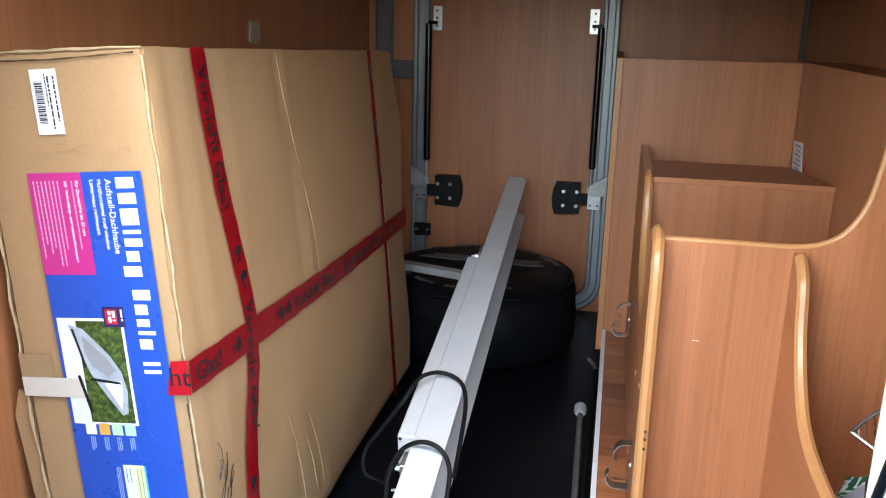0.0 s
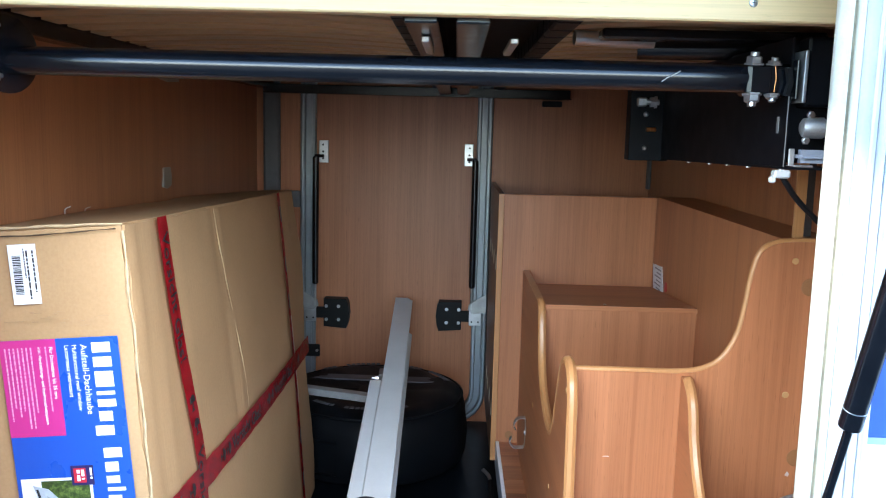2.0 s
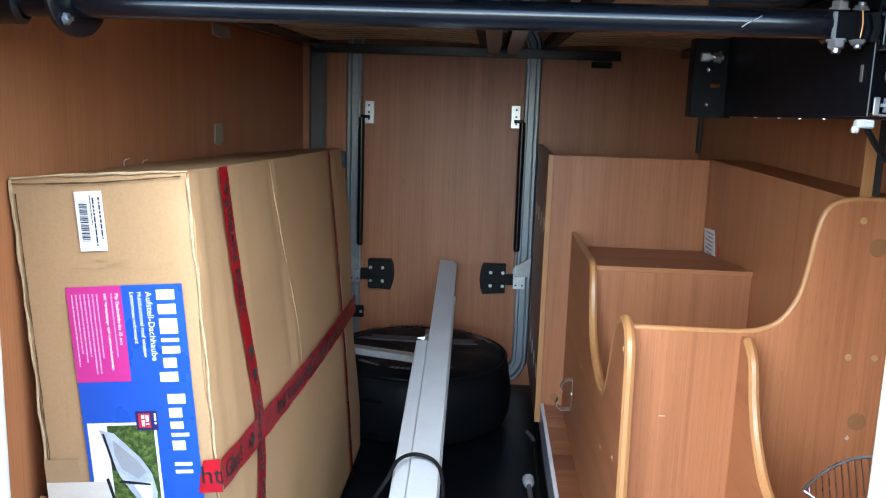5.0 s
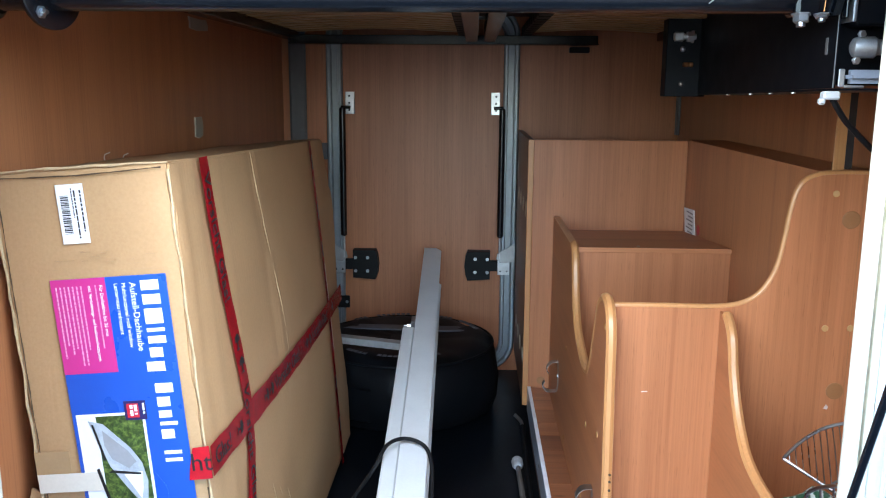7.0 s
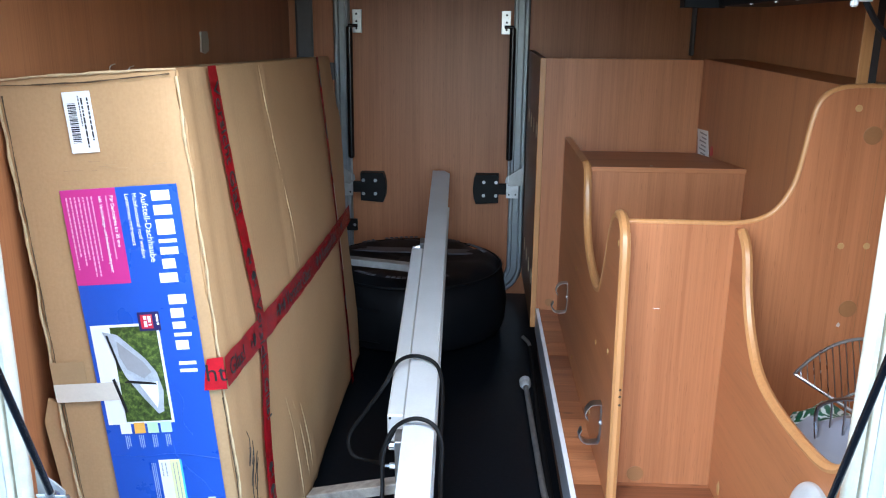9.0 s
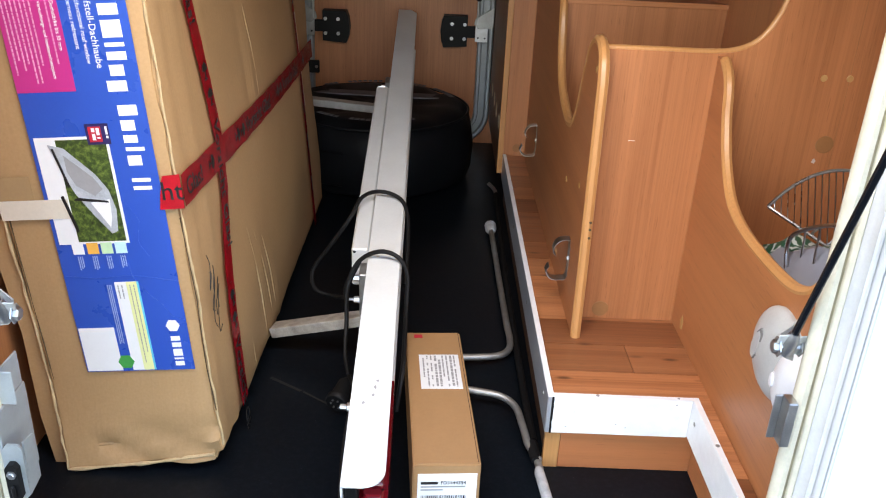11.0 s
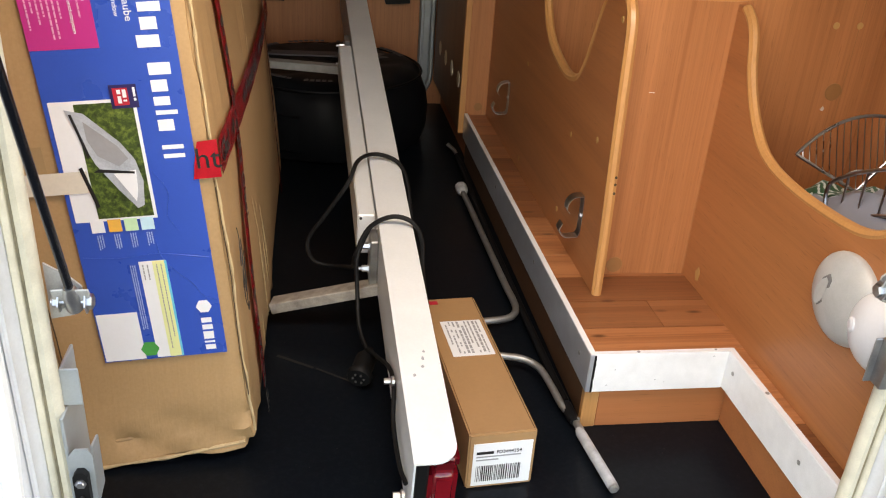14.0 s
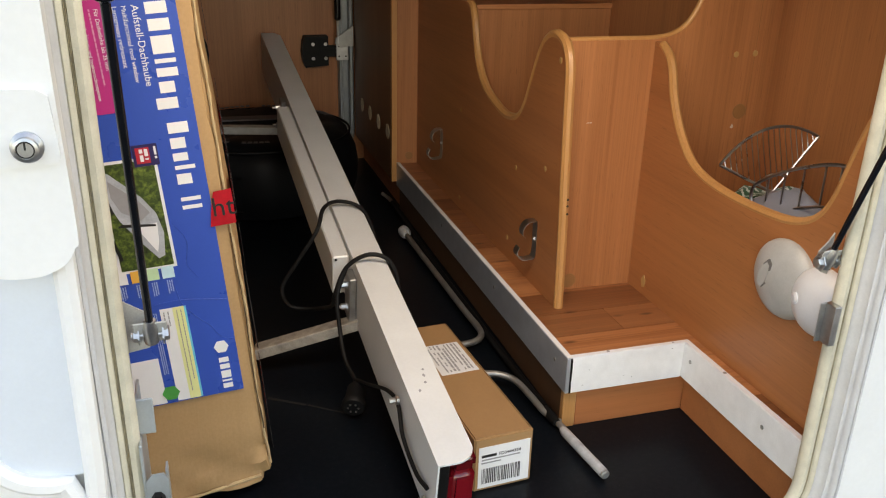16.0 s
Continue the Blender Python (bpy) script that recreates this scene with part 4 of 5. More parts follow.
# ---- spare wheel in its cover ----
wheel = thing("spare_wheel", (-0.03, 1.783, 0.0), "spare wheel in a black vinyl cover lying on the floor", "wheel")
prof = [(0.285, 0.0), (0.312, 0.012), (0.325, 0.05), (0.327, 0.12), (0.322, 0.175), (0.305, 0.21), (0.275, 0.230), (0.235, 0.236), (0.15, 0.228), (0.05, 0.226)]
wb = lathe(prof, Matrix.Translation((-0.03, 1.783, 0.0)), 56)
for v_ in wb.verts:
    ang = math.atan2(v_.co.y - 1.783, v_.co.x + 0.03)
    fold = noise.noise((math.cos(ang) * 4.5, math.sin(ang) * 4.5, v_.co.z * 3.0 + 4.0))
    nn = noise.noise(v_.co * 7.0) * 0.010 + noise.noise(v_.co * 22.0) * 0.004 - 0.014 * abs(fold)
    c = Vector((-0.03, 1.783, v_.co.z))
    d = v_.co - c
    if d.length > 0.2:
        v_.co += d.normalized() * min(nn, 0.004)
    if v_.co.z > 0.15:
        v_.co.z += nn * 0.7
part("cover", wb, cover_black, wheel, "", True)
ring = [(-0.03 + 0.300 * math.cos(a), 1.783 + 0.300 * math.sin(a), 0.218) for a in [2 * math.pi * k / 48 for k in range(48)]]
part("piping", tube(ring, 0.004, 6, 1.0, True), cover_black, wheel, "stitched black piping", True)
for k in range(30):
    a = radians(18 + k * 4.1 + (6 if k % 9 > 6 else 0))
    if k % 9 in (7, 8):
        continue
    m = Matrix.Translation((-0.03 + 0.255 * math.cos(a), 1.783 + 0.255 * math.sin(a), 0.2375)) @ pose(0, 0, 0, 0, 0, math.degrees(a) + 90)
    part("print_bar", slab(-0.006, 0.006, -0.008, 0.008, -0.001, 0.001, 0, m), cover_print, wheel)
for k in range(26):
    a = radians(200 + k * 4.0)
    m = Matrix.Translation((-0.03 + 0.245 * math.cos(a), 1.783 + 0.245 * math.sin(a), 0.2375)) @ pose(0, 0, 0, 0, 0, math.degrees(a) + 90)
    if k % 7 < 5:
        part("print_bar", slab(-0.006, 0.006, -0.008, 0.008, -0.001, 0.001, 0, m), cover_print, wheel)
pocket = bmesh.new()
cols = [[pocket.verts.new((-0.03 + r * math.cos(a), 1.783 + r * math.sin(a), z)) for r, z in ((0.327, 0.045), (0.334, 0.050), (0.336, 0.10), (0.334, 0.148), (0.325, 0.152))] for a in [radians(232 + 3 * k) for k in range(9)]]
for ca, cb in zip(cols, cols[1:]):
    for j in range(4):
        pocket.faces.new((ca[j], cb[j], cb[j + 1], ca[j + 1]))
part("pocket", pocket, cover_black, wheel, "stitched black pocket on the cover", True)
part("print_stripe", prism([(-0.25, 1.86), (0.22, 1.84), (0.15, 1.90), (-0.20, 1.91)], "z", 0.2285, 0.2335), cover_print, wheel, "faded grey printed stripe")

# ---- small carton ----
sc = thing("small_carton", (0.19, 0.31, 0.0), "long slim brown carton with shipping labels on the floor", "box")
SM = Matrix.Translation((0.1545, 0.112, 0.0)) @ pose(0, 0, 0, 0, 0, 4.2)


def scp(name, bm, mat, parent=sc, label=""):
    bm.transform(SM)
    return part(name, bm, mat, parent, label)


SW, SL, SH = 0.106, 0.402, 0.104
scp("body", slab(0, SW, 0, SL, 0, SH, 0.0025, None, 2), small_card)
sl = scp("top_label", slab(0.022, 0.096, 0.205, 0.318, SH, SH + 0.0006, 0), white_print, sc, "white printed address label")
rr = random.Random(8)
for c in range(9):
    x = 0.028 + c * 0.0072
    y = 0.314
    end = 0.212 + (0.03 if c in (0, 5) else 0.0)
    while y > end:
        w = rr.uniform(0.004, 0.016)
        if rr.random() < 0.85:
            scp("print_bar", slab(x, x + (0.0042 if c in (3, 4, 7) else 0.0028), max(y - w, end), y, SH + 0.0006, SH + 0.0010, 0), grey_ink, sl)
        y -= w + 0.0022
scp("edge_seam", slab(SW - 0.0045, SW - 0.0035, 0.004, SL - 0.004, SH, SH + 0.0005, 0), crack, sc, "dark seam along the flap")
scp("red_mark", slab(0.016, 0.032, SL - 0.022, SL - 0.010, SH, SH + 0.0006, 0.0), red_print, sc, "small red square mark")
fl_ = scp("front_label", slab(0.008, 0.101, -0.0008, 0.0002, 0.006, 0.086, 0), white_print, sc, "white label with bar code")
x = 0.014
while x < 0.085:
    w = rr.choice((0.0007, 0.0012, 0.002))
    scp("bar", slab(x, x + w, -0.0012, -0.0008, 0.014, 0.044, 0), ink, fl_)
    x += w + rr.choice((0.0008, 0.0013, 0.0018))
scp("print", (lambda b: (b.transform(Matrix.Translation((0.044, -0.0011, 0.066)) @ Matrix.Rotation(radians(90), 4, "X")), b)[1])(letters("FD3444354", 0.0085, Matrix.Identity(4))), ink, fl_)
for r, ln in ((0.060, 0.07), (0.054, 0.035)):
    scp("print_bar", slab(0.013, 0.013 + ln, -0.0012, -0.0008, r, r + 0.0025, 0), grey_ink, fl_)
scp("print_bar", slab(0.013, 0.040, -0.0012, -0.0008, 0.066, 0.071, 0), ink, fl_)

# ---- platform with its white trim ----
PT = 0.150
plat = structure("platform_base", prism([(0.392, 0.262), (0.640, 0.262), (0.640, -0.105), (0.929, -0.105), (0.929, BACK - 0.005), (0.392, BACK - 0.005)], "z", 0.0, PT - 0.008, 0.0), ply,
                 "plywood riser under the raised storage floor", "platform")
tagged(plat, kind="structure")
structure("riser_front", slab(0.4025, 0.632, 0.250, 0.261, 0.0, 0.118, 0.001), ply, "orange plywood riser below the white trim", "riser")
structure("riser_post", slab(0.376, 0.402, 0.2485, 0.2615, 0.0, 0.118, 0.001), edge_wood, "pale wood end strip of the riser", "riser")
structure("riser_side", slab(0.631, 0.639, -0.105, 0.2495, 0.0, 0.118, 0.001), ply, "orange plywood riser running to the hatch", "riser")
# the long riser is a darker brown than the front and side ones
structure("riser_long", slab(0.383, 0.391, 0.262, 1.52, 0.0, 0.118, 0.001), plain("dark_brown_riser", (0.10, 0.045, 0.02), 0.55), "dark brown riser along the garage floor", "riser")
trim = thing("platform_trim", (0.378, 0.25, 0.10), "scuffed white metal angle trim along the platform edge", "trim", "", "structure")
part("trim_long", slab(0.372, 0.3805, 0.238, 1.516, 0.080, 0.1535, 0.0015), trim_shaded, trim)
part("trim_front", slab(0.3810, 0.6135, 0.238, 0.2465, 0.080, 0.1535, 0.0015), white_trim, trim)
part("trim_side", slab(0.614, 0.6225, -0.105, 0.2465, 0.080, 0.1535, 0.0015), white_trim, trim)
part("trim_lip", slab(0.372, 0.3822, 0.2475, 1.516, 0.1537, 0.1552, 0.0005), white_trim, trim)
part("trim_lip", prism([(0.3725, 0.2382), (0.614, 0.2382), (0.622, 0.2472), (0.3725, 0.2472)], "z", 0.1537, 0.1552), white_trim, trim)
part("trim_lip", prism([(0.6143, -0.105), (0.6240, -0.105), (0.6240, 0.2470), (0.6224, 0.2470), (0.6143, 0.2380)], "z", 0.1537, 0.1552), white_trim, trim)
for q, d in (((0.3718, 0.29, 0.125), (-1, 0, 0)), ((0.3718, 0.62, 0.125), (-1, 0, 0)), ((0.3718, 1.02, 0.125), (-1, 0, 0)), ((0.6138, 0.215, 0.125), (-1, 0, 0)), ((0.6138, 0.0, 0.122), (-1, 0, 0))):
    part("screw", lathe([(0.004, 0), (0.004, 0.0008), (0.002, 0.0012)], along(d, q), 10), dull_steel, trim)

for q, r in (((0.455, 0.2428, 0.1552), 0.0030), ((0.590, 0.2430, 0.1552), 0.0022), ((0.6190, 0.120, 0.1552), 0.0035)):
    part("screw", lathe([(r, 0), (r, 0.0006), (r * 0.5, 0.0008)], along((0, 0, 1), q), 10), dull_steel, trim)
rgt = random.Random(23)
for k in range(5):
    x, z = rgt.uniform(0.40, 0.60), rgt.uniform(0.088, 0.148)
    w = rgt.uniform(0.0015, 0.004)
    part("scuff", prism([(x, z), (x + w, z + 0.0006), (x + w * 0.9, z + 0.0016), (x + 0.001, z + 0.0013)], "y", 0.2376, 0.2382), grey_ink, trim, "small grey scuff in the paint")

gap = bmesh.new()
ring = []
for k in range(13):
    z = 0.0805 + k * 0.006
    w = rgt.uniform(0.0008, 0.0026)
    ring.append([gap.verts.new(q) for q in ((0.3796, 0.2374, z), (0.3812 + w, 0.2374, z), (0.3812 + w, 0.2384, z), (0.3796, 0.2384, z))])
for a, b in zip(ring, ring[1:]):
    for i in range(4):
        gap.faces.new((a[i], a[(i + 1) % 4], b[(i + 1) % 4], b[i]))
gap.faces.new(ring[0][::-1])
gap.faces.new(ring[-1])
part("corner_joint", gap, black_plastic, trim, "ragged black joint at the corner")

# ---- built-in storage unit ----
TH = 0.016
cab = thing("rear_cabinet", (0.60, 1.53, 0.15), "cherry wood cabinet with ventilation holes and pale edging", "cabinet")
part("front_panel", slab(0.3735, R_ - 0.11, 1.517, 1.533, PT, 0.913, 0.001), wood_z, cab)
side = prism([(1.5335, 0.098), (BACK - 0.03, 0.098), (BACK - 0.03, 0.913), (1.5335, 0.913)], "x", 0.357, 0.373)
sp = part("side_panel", side, shaded_dark_wood, cab, "dark cherry side panel, shade in its colour, with round ventilation holes")
part("edge_strip", slab(0.3568, 0.3732, 1.5155, 1.5333, 0.093, 0.9135, 0.001), edge_wood, cab, "pale wooden edge strip")
part("base_cap", lathe([(0.012, 0), (0.012, 0.001)], along((0, -1, 0), (0.412, 1.5168, 0.175)), 20), knot_cap, cab)
for zr in (0.242, 0.700):
    for i in range(4):
        # solid pale discs paint the light seen in the holes
        part("vent_hole", lathe([(0.024, 0), (0.024, 0.0010), (0.022, 0.0014)], along((-1, 0, 0), (0.3570, 1.572 + 0.130 * i, zr)), 22), hole_light, sp, "pale disc for the light in a round hole")
part("right_panel", slab(0.82, 0.836, 0.5365, 1.5165, PT, 0.917, 0.001), wood_z, cab)
part("shelf_strip", slab(0.8365, R_ - 0.001, 0.5625, 1.516, 0.902, 0.9165, 0.0005), wood_y, cab)
stk = part("sticker", prism([(1.372, 0.648), (1.490, 0.648), (1.514, 0.719), (1.404, 0.726)], "x", 0.8185, 0.8198), white_print, cab, "white printed sticker")
for r in range(6):
    part("print_bar", slab(0.8178, 0.8184, 1.41, 1.46 + 0.02 * (r % 2), 0.656 + r * 0.011, 0.660 + r * 0.011, 0), grey_ink, stk)
part("round_mark", lathe([(0.014, 0), (0.014, 0.0006), (0.010, 0.0007)], along((-1, 0, 0), (0.8199, 1.352, 0.678)), 24), red_print, cab, "small red ring mark")

step = thing("step_box", (0.64, 1.28, 0.15), "cherry wood step-shaped box in the storage bay", "box")
part("front_board", slab(0.4545, 0.8195, 1.042, 1.056, PT, 0.672, 0.001), wood_z, step)
part("top_board", prism([(1.038, 0.6725), (1.038, 0.684), (1.5165, 0.648), (1.5165, 0.636)], "x", 0.4545, 0.8195), wood_x, step)
part("screw", lathe([(0.004, 0), (0.004, 0.001)], along((0, 0, 1), (0.60, 1.06, 0.684)), 10), steel, step)


def edge_bead(pts, r, mat, name, parent, label=""):
    return part(name, tube(smooth_line(pts, 4), r, 8), mat, parent, label, True)


# partition with a round cut-out
XP = 0.437
front_edge = [(0.444, PT), (0.449, 0.276), (0.461, 0.438), (0.469, 0.561), (0.474, 0.630), (0.490, 0.665), (0.520, 0.681), (0.555, 0.680), (0.590, 0.660), (0.616, 0.622), (0.640, 0.575), (0.666, 0.526), (0.700, 0.489), (0.745, 0.475),
              (0.80, 0.474), (0.89, 0.494), (0.945, 0.520), (0.983, 0.560), (1.008, 0.612), (1.022, 0.652), (1.040, 0.680), (1.065, 0.687)]
curve = smooth_line(front_edge, 4)
divider = thing("divider_board", (XP, 0.98, PT), "cherry wood divider board with a round cut-out and pale bead edge", "board")
part("board", prism([(p[0], p[1]) for p in curve] + [(1.514, 0.687), (1.514, PT)], "x", XP, XP + TH), wood_y, divider)
part("edge_bead", tube([(XP + TH / 2, p[0], p[1]) for p in curve], 0.0098, 8), edge_wood, divider, "pale rounded beech edging", True)
part("edge_strip", slab(XP - 0.001, XP + TH + 0.001, 1.07, 1.513, 0.6872, 0.6892, 0.0005), edge_wood, divider)
for y, z in ((1.084, 0.416), (0.69, 0.375), (0.536, 0.418), (1.075, 0.179), (0.72, 0.20), (0.50, 0.640)):
    part("screw_cap", lathe([(0.006, 0), (0.006, 0.0008), (0.004, 0.0014)], along((-1, 0, 0), (XP, y, z)), 14), pale_cap, divider)
part("knot_mark", lathe([(0.006, 0), (0.006, 0.0006)], along((0, -1, 0), (XP + TH / 2, 0.4485, 0.372)), 10), knot_cap, divider)

# front board with the S-shaped top
s_edge = [(0.4545, 0.672), (0.56, 0.672), (0.640, 0.672), (0.685, 0.679), (0.718, 0.700), (0.742, 0.742), (0.753, 0.795), (0.760, 0.850), (0.772, 0.893), (0.797, 0.911), (0.835, 0.916), (0.929, 0.916)]
s_curve = smooth_line(s_edge, 4)
sboard = thing("curved_front_board", (0.69, 0.528, PT), "cherry wood board with an S-curved top edge and round caps", "board")
part("board", prism([(p[0], p[1]) for p in s_curve] + [(0.929, PT), (0.4545, PT)], "y", 0.52, 0.536), wood_z, sboard)
part("edge_bead", tube([(p[0], 0.528, p[1] + 0.001) for p in s_curve], 0.0062, 10), edge_wood, sboard, "pale rounded beech edging", True)
for x, z, r in ((0.862, 0.836, 0.016), (0.862, 0.520, 0.016), (0.502, 0.171, 0.016), (0.832, 0.882, 0.006), (0.834, 0.638, 0.006), (0.879, 0.639, 0.006)):
    part("cover_cap", lathe([(r, 0), (r, 0.0008), (r * 0.9, 0.0014)], along((0, -1, 0), (x, 0.52, z)), 24), knot_cap if r > 0.01 else pale_cap, sboard, "round brown cover cap")
part("joint_line", slab(0.8784, 0.8790, 0.5195, 0.5202, PT + 0.002, 0.914, 0), knot_cap, sboard, "fine dark joint in the board")
part("scratch", slab(0.512, 0.523, 0.5194, 0.52, 0.5115, 0.5123, 0), white_print, sboard, "pale scratch")
part("scratch", prism([(0.845, 0.486), (0.851, 0.484), (0.853, 0.489), (0.849, 0.494)], "y", 0.5194, 0.52), strap_white, sboard, "pale scratch")

# low side panel with a swung edge, towards the hatch
XB = 0.645
b_edge = [(0.5195, 0.668), (0.503, 0.664), (0.476, 0.647), (0.459, 0.622), (0.444, 0.577), (0.412, 0.523), (0.364, 0.476), (0.315, 0.455), (0.245, 0.446), (0.16, 0.446), (0.075, 0.453), (0.028, 0.468),
          (-0.002, 0.492), (-0.020, 0.526), (-0.033, 0.570), (-0.050, 0.625), (-0.075, 0.68), (-0.105, 0.71)]
b_curve = smooth_line(b_edge, 4)
lpanel = thing("low_side_panel", (XB, 0.23, PT), "cherry wood low side panel with a swung pale-edged cut-out", "panel")
part("board", prism([(p[0], p[1]) for p in b_curve] + [(-0.105, PT), (0.5195, PT)], "x", XB, XB + TH), wood_y, lpanel)
part("edge_bead", tube([(XB + TH / 2, p[0], p[1]) for p in b_curve[4:]], 0.0092, 8), edge_wood, lpanel, "pale rounded beech edging", True)

part("peel_mark", prism([(0.452, 0.170), (0.462, 0.166), (0.468, 0.182), (0.458, 0.196), (0.450, 0.186)], "x", XB - 0.0006, XB), pale_cap, lpanel, "pale peeled spot in the laminate")
for z in (0.352, 0.368, 0.381):
    part("nail_mark", lathe([(0.0026, 0), (0.0026, 0.0006)], along((0, -1, 0), (XP + TH / 2 + 0.003, 0.4475 - 0.0096 + (z - 0.276) * 0.07, z)), 8), crack, divider, "dark nail mark in the edging")

# ---- wire clips on the divider ----


def wire_clip(at):
    cl = thing("spring_clip", at, "bent steel spring clip screwed to the divider board", "clip", "clips on the divider board")
    x, y, z = at
    mid = [(-0.026, 0.008), (-0.032, 0.016), (-0.030, 0.030), (-0.020, 0.041), (-0.004, 0.043), (-0.001, 0.036), (-0.001, -0.034), (-0.014, -0.043), (-0.032, -0.042), (-0.043, -0.028), (-0.038, -0.014)]
    line = smooth_line(mid, 3)
    out = [(p[0] * 0.94 - 0.0006, p[1] * 0.965) for p in line]
    prof = [(x + p[0], z + p[1]) for p in line] + [(x + p[0], z + p[1]) for p in reversed(out)]
    part("strip", prism(prof, "y", y - 0.011, y + 0.011), steel, cl, "bent spring steel strip", True)
    part("screw", bolt_bm((x - 0.001, y, z), (-1, 0, 0), 0.004, 0.002), steel, cl)
    return cl


wire_clip((XP, 0.565, 0.255))
wire_clip((XP, 1.250, 0.283))

# ---- loose tools on the floor ----
wr = thing("wheel_wrench", (0.33, 0.9, 0.0), "grey bent steel wheel wrench lying on the floor", "wrench")
part("shaft", tube(smooth_line([(0.3325, 1.235, 0.020), (0.338, 0.95, 0.019), (0.343, 0.72, 0.018), (0.346, 0.655, 0.018), (0.342, 0.608, 0.019), (0.322, 0.578, 0.020), (0.282, 0.566, 0.021), (0.235, 0.560, 0.022)], 6), 0.0075, 10), dull_steel, wr, "", True)
part("socket", lathe([(0.010, 0.0), (0.014, 0.01), (0.0165, 0.018), (0.0165, 0.04), (0.012, 0.041), (0.010, 0.03)], along((-0.02, 1, 0.02), (0.3325, 1.230, 0.020)), 12), grip_white, wr, "hexagonal steel socket", True)
jk = thing("jack_crank", (0.36, 0.3, 0.0), "black jack crank with a worn silver grip on the floor", "crank")
part("shaft", tube(smooth_line([(0.362, 1.53, 0.018), (0.357, 1.1, 0.012), (0.358, 0.7, 0.012), (0.362, 0.42, 0.012), (0.365, 0.30, 0.014)], 5), 0.0075, 10), black_plastic, jk, "black coated shaft", True)
part("hook", tube(smooth_line([(0.362, 1.528, 0.018), (0.358, 1.56, 0.022), (0.346, 1.575, 0.03), (0.338, 1.58, 0.036)], 4), 0.006, 8), steel, jk, "", True)
part("bent_bar", tube(smooth_line([(0.225, 0.428, 0.036), (0.270, 0.421, 0.034), (0.312, 0.414, 0.030), (0.338, 0.388, 0.026), (0.348, 0.335, 0.022), (0.354, 0.288, 0.018), (0.363, 0.264, 0.016)], 6), 0.0068, 10), dull_steel, jk, "bare bent steel bar", True)
part("joint", lathe([(0.009, 0), (0.010, 0.006), (0.010, 0.036), (0.0075, 0.05)], along((0.04, -1, 0), (0.3620, 0.292, 0.016)), 12), black_plastic, jk, "", True)
part("neck", merge(rod((0.3655, 0.256, 0.015), (0.3700, 0.222, 0.014), 0.0064), slab(0.3605, 0.3745, 0.243, 0.251, 0.009, 0.022, 0.002)), dull_steel, jk, "bare steel neck with a cross pin", True)
part("grip", tube([(0.367, 0.225, 0.014), (0.3675, 0.215, 0.014), (0.3808, 0.088, 0.014), (0.3813, 0.082, 0.014)], [0.006, 0.0088, 0.0088, 0.007], 14), grip_white, jk, "worn silver tube grip", True)
part("grip_end", lathe([(0.0, 0.0025), (0.0052, 0.0025), (0.0056, 0.0), (0.0066, 0.0006), (0.0082, 0.0), (0.0084, -0.004)], along((0.10, -1, 0), (0.3814, 0.0805, 0.014)), 16), dull_steel, jk, "steel end plug", True)

# ---- wire racks and bag behind the low panel ----


rk1 = thing("wire_rack", (0.78, 0.32, 0.42), "chrome fan-shaped wire rack standing in the bay", "wire rack", "wire racks in the bay")
FV, FL, FR = Vector((0.800, 0.300, 0.417)), Vector((0.717, 0.358, 0.459)), Vector((0.872, 0.290, 0.524))


def bow(t):
    return FL.lerp(FR, t) + Vector((-0.006, 0.004, 0.042)) * 4 * t * (1 - t)


part("bow", tube([bow(i / 20) for i in range(21)], 0.0028, 8), chrome, rk1, "", True)
for a in (FL, FR):
    part("rail", tube([a, FV], 0.0028, 8), chrome, rk1, "", True)
part("bow", tube([bow(i / 12).lerp(FV, 0.72) for i in range(13)], 0.0022, 8), chrome, rk1, "", True)
fan_n = (FL - FV).cross(FR - FV).normalized()
fan_d = (FV - bow(0.5)).normalized()


def rail_hit(q, a):
    """Length along the rung direction from q to the rail a-FV, or None."""
    e = FV - a
    side = e.cross(fan_n)
    k = (a - q).dot(side) / fan_d.dot(side)
    s = (q + fan_d * k - a).dot(e) / e.length_squared
    return k if 0 <= s <= 1.02 and k > 0 else None


for i in range(1, 18):
    q = bow(i / 18)
    reach = [k for k in (rail_hit(q, FL), rail_hit(q, FR)) if k]
    if reach:
        k = min(reach)
        part("rung", tube([q, q + fan_d * k * 0.2 + fan_n * 0.004, q + fan_d * k], 0.0010, 6), chrome, rk1, "", True)
rk2 = thing("wire_rack", (0.72, 0.14, 0.42), "chrome wire rack lying on the white bag", "wire rack", "wire racks in the bay")
tw = smooth_line([(0.715, 0.238, 0.400), (0.715, 0.252, 0.438), (0.716, 0.236, 0.464), (0.720, 0.168, 0.505), (0.726, 0.085, 0.538), (0.732, 0.040, 0.540), (0.735, 0.018, 0.520)], 6)
part("top_wire", tube(tw, 0.0032, 8), chrome, rk2, "", True)
for i in range(7):
    q = tw[14 + 3 * i]
    part("rung", tube(smooth_line([q, q + Vector((0.006, 0.004, -0.008)), q + Vector((0.012, 0.010, -0.075))], 4), 0.0018, 6), chrome, rk2, "", True)
part("low_wire", tube([tw[14 + 3 * i] + Vector((0.012, 0.010, -0.075)) for i in range(7)], 0.0026, 8), chrome, rk2, "", True)

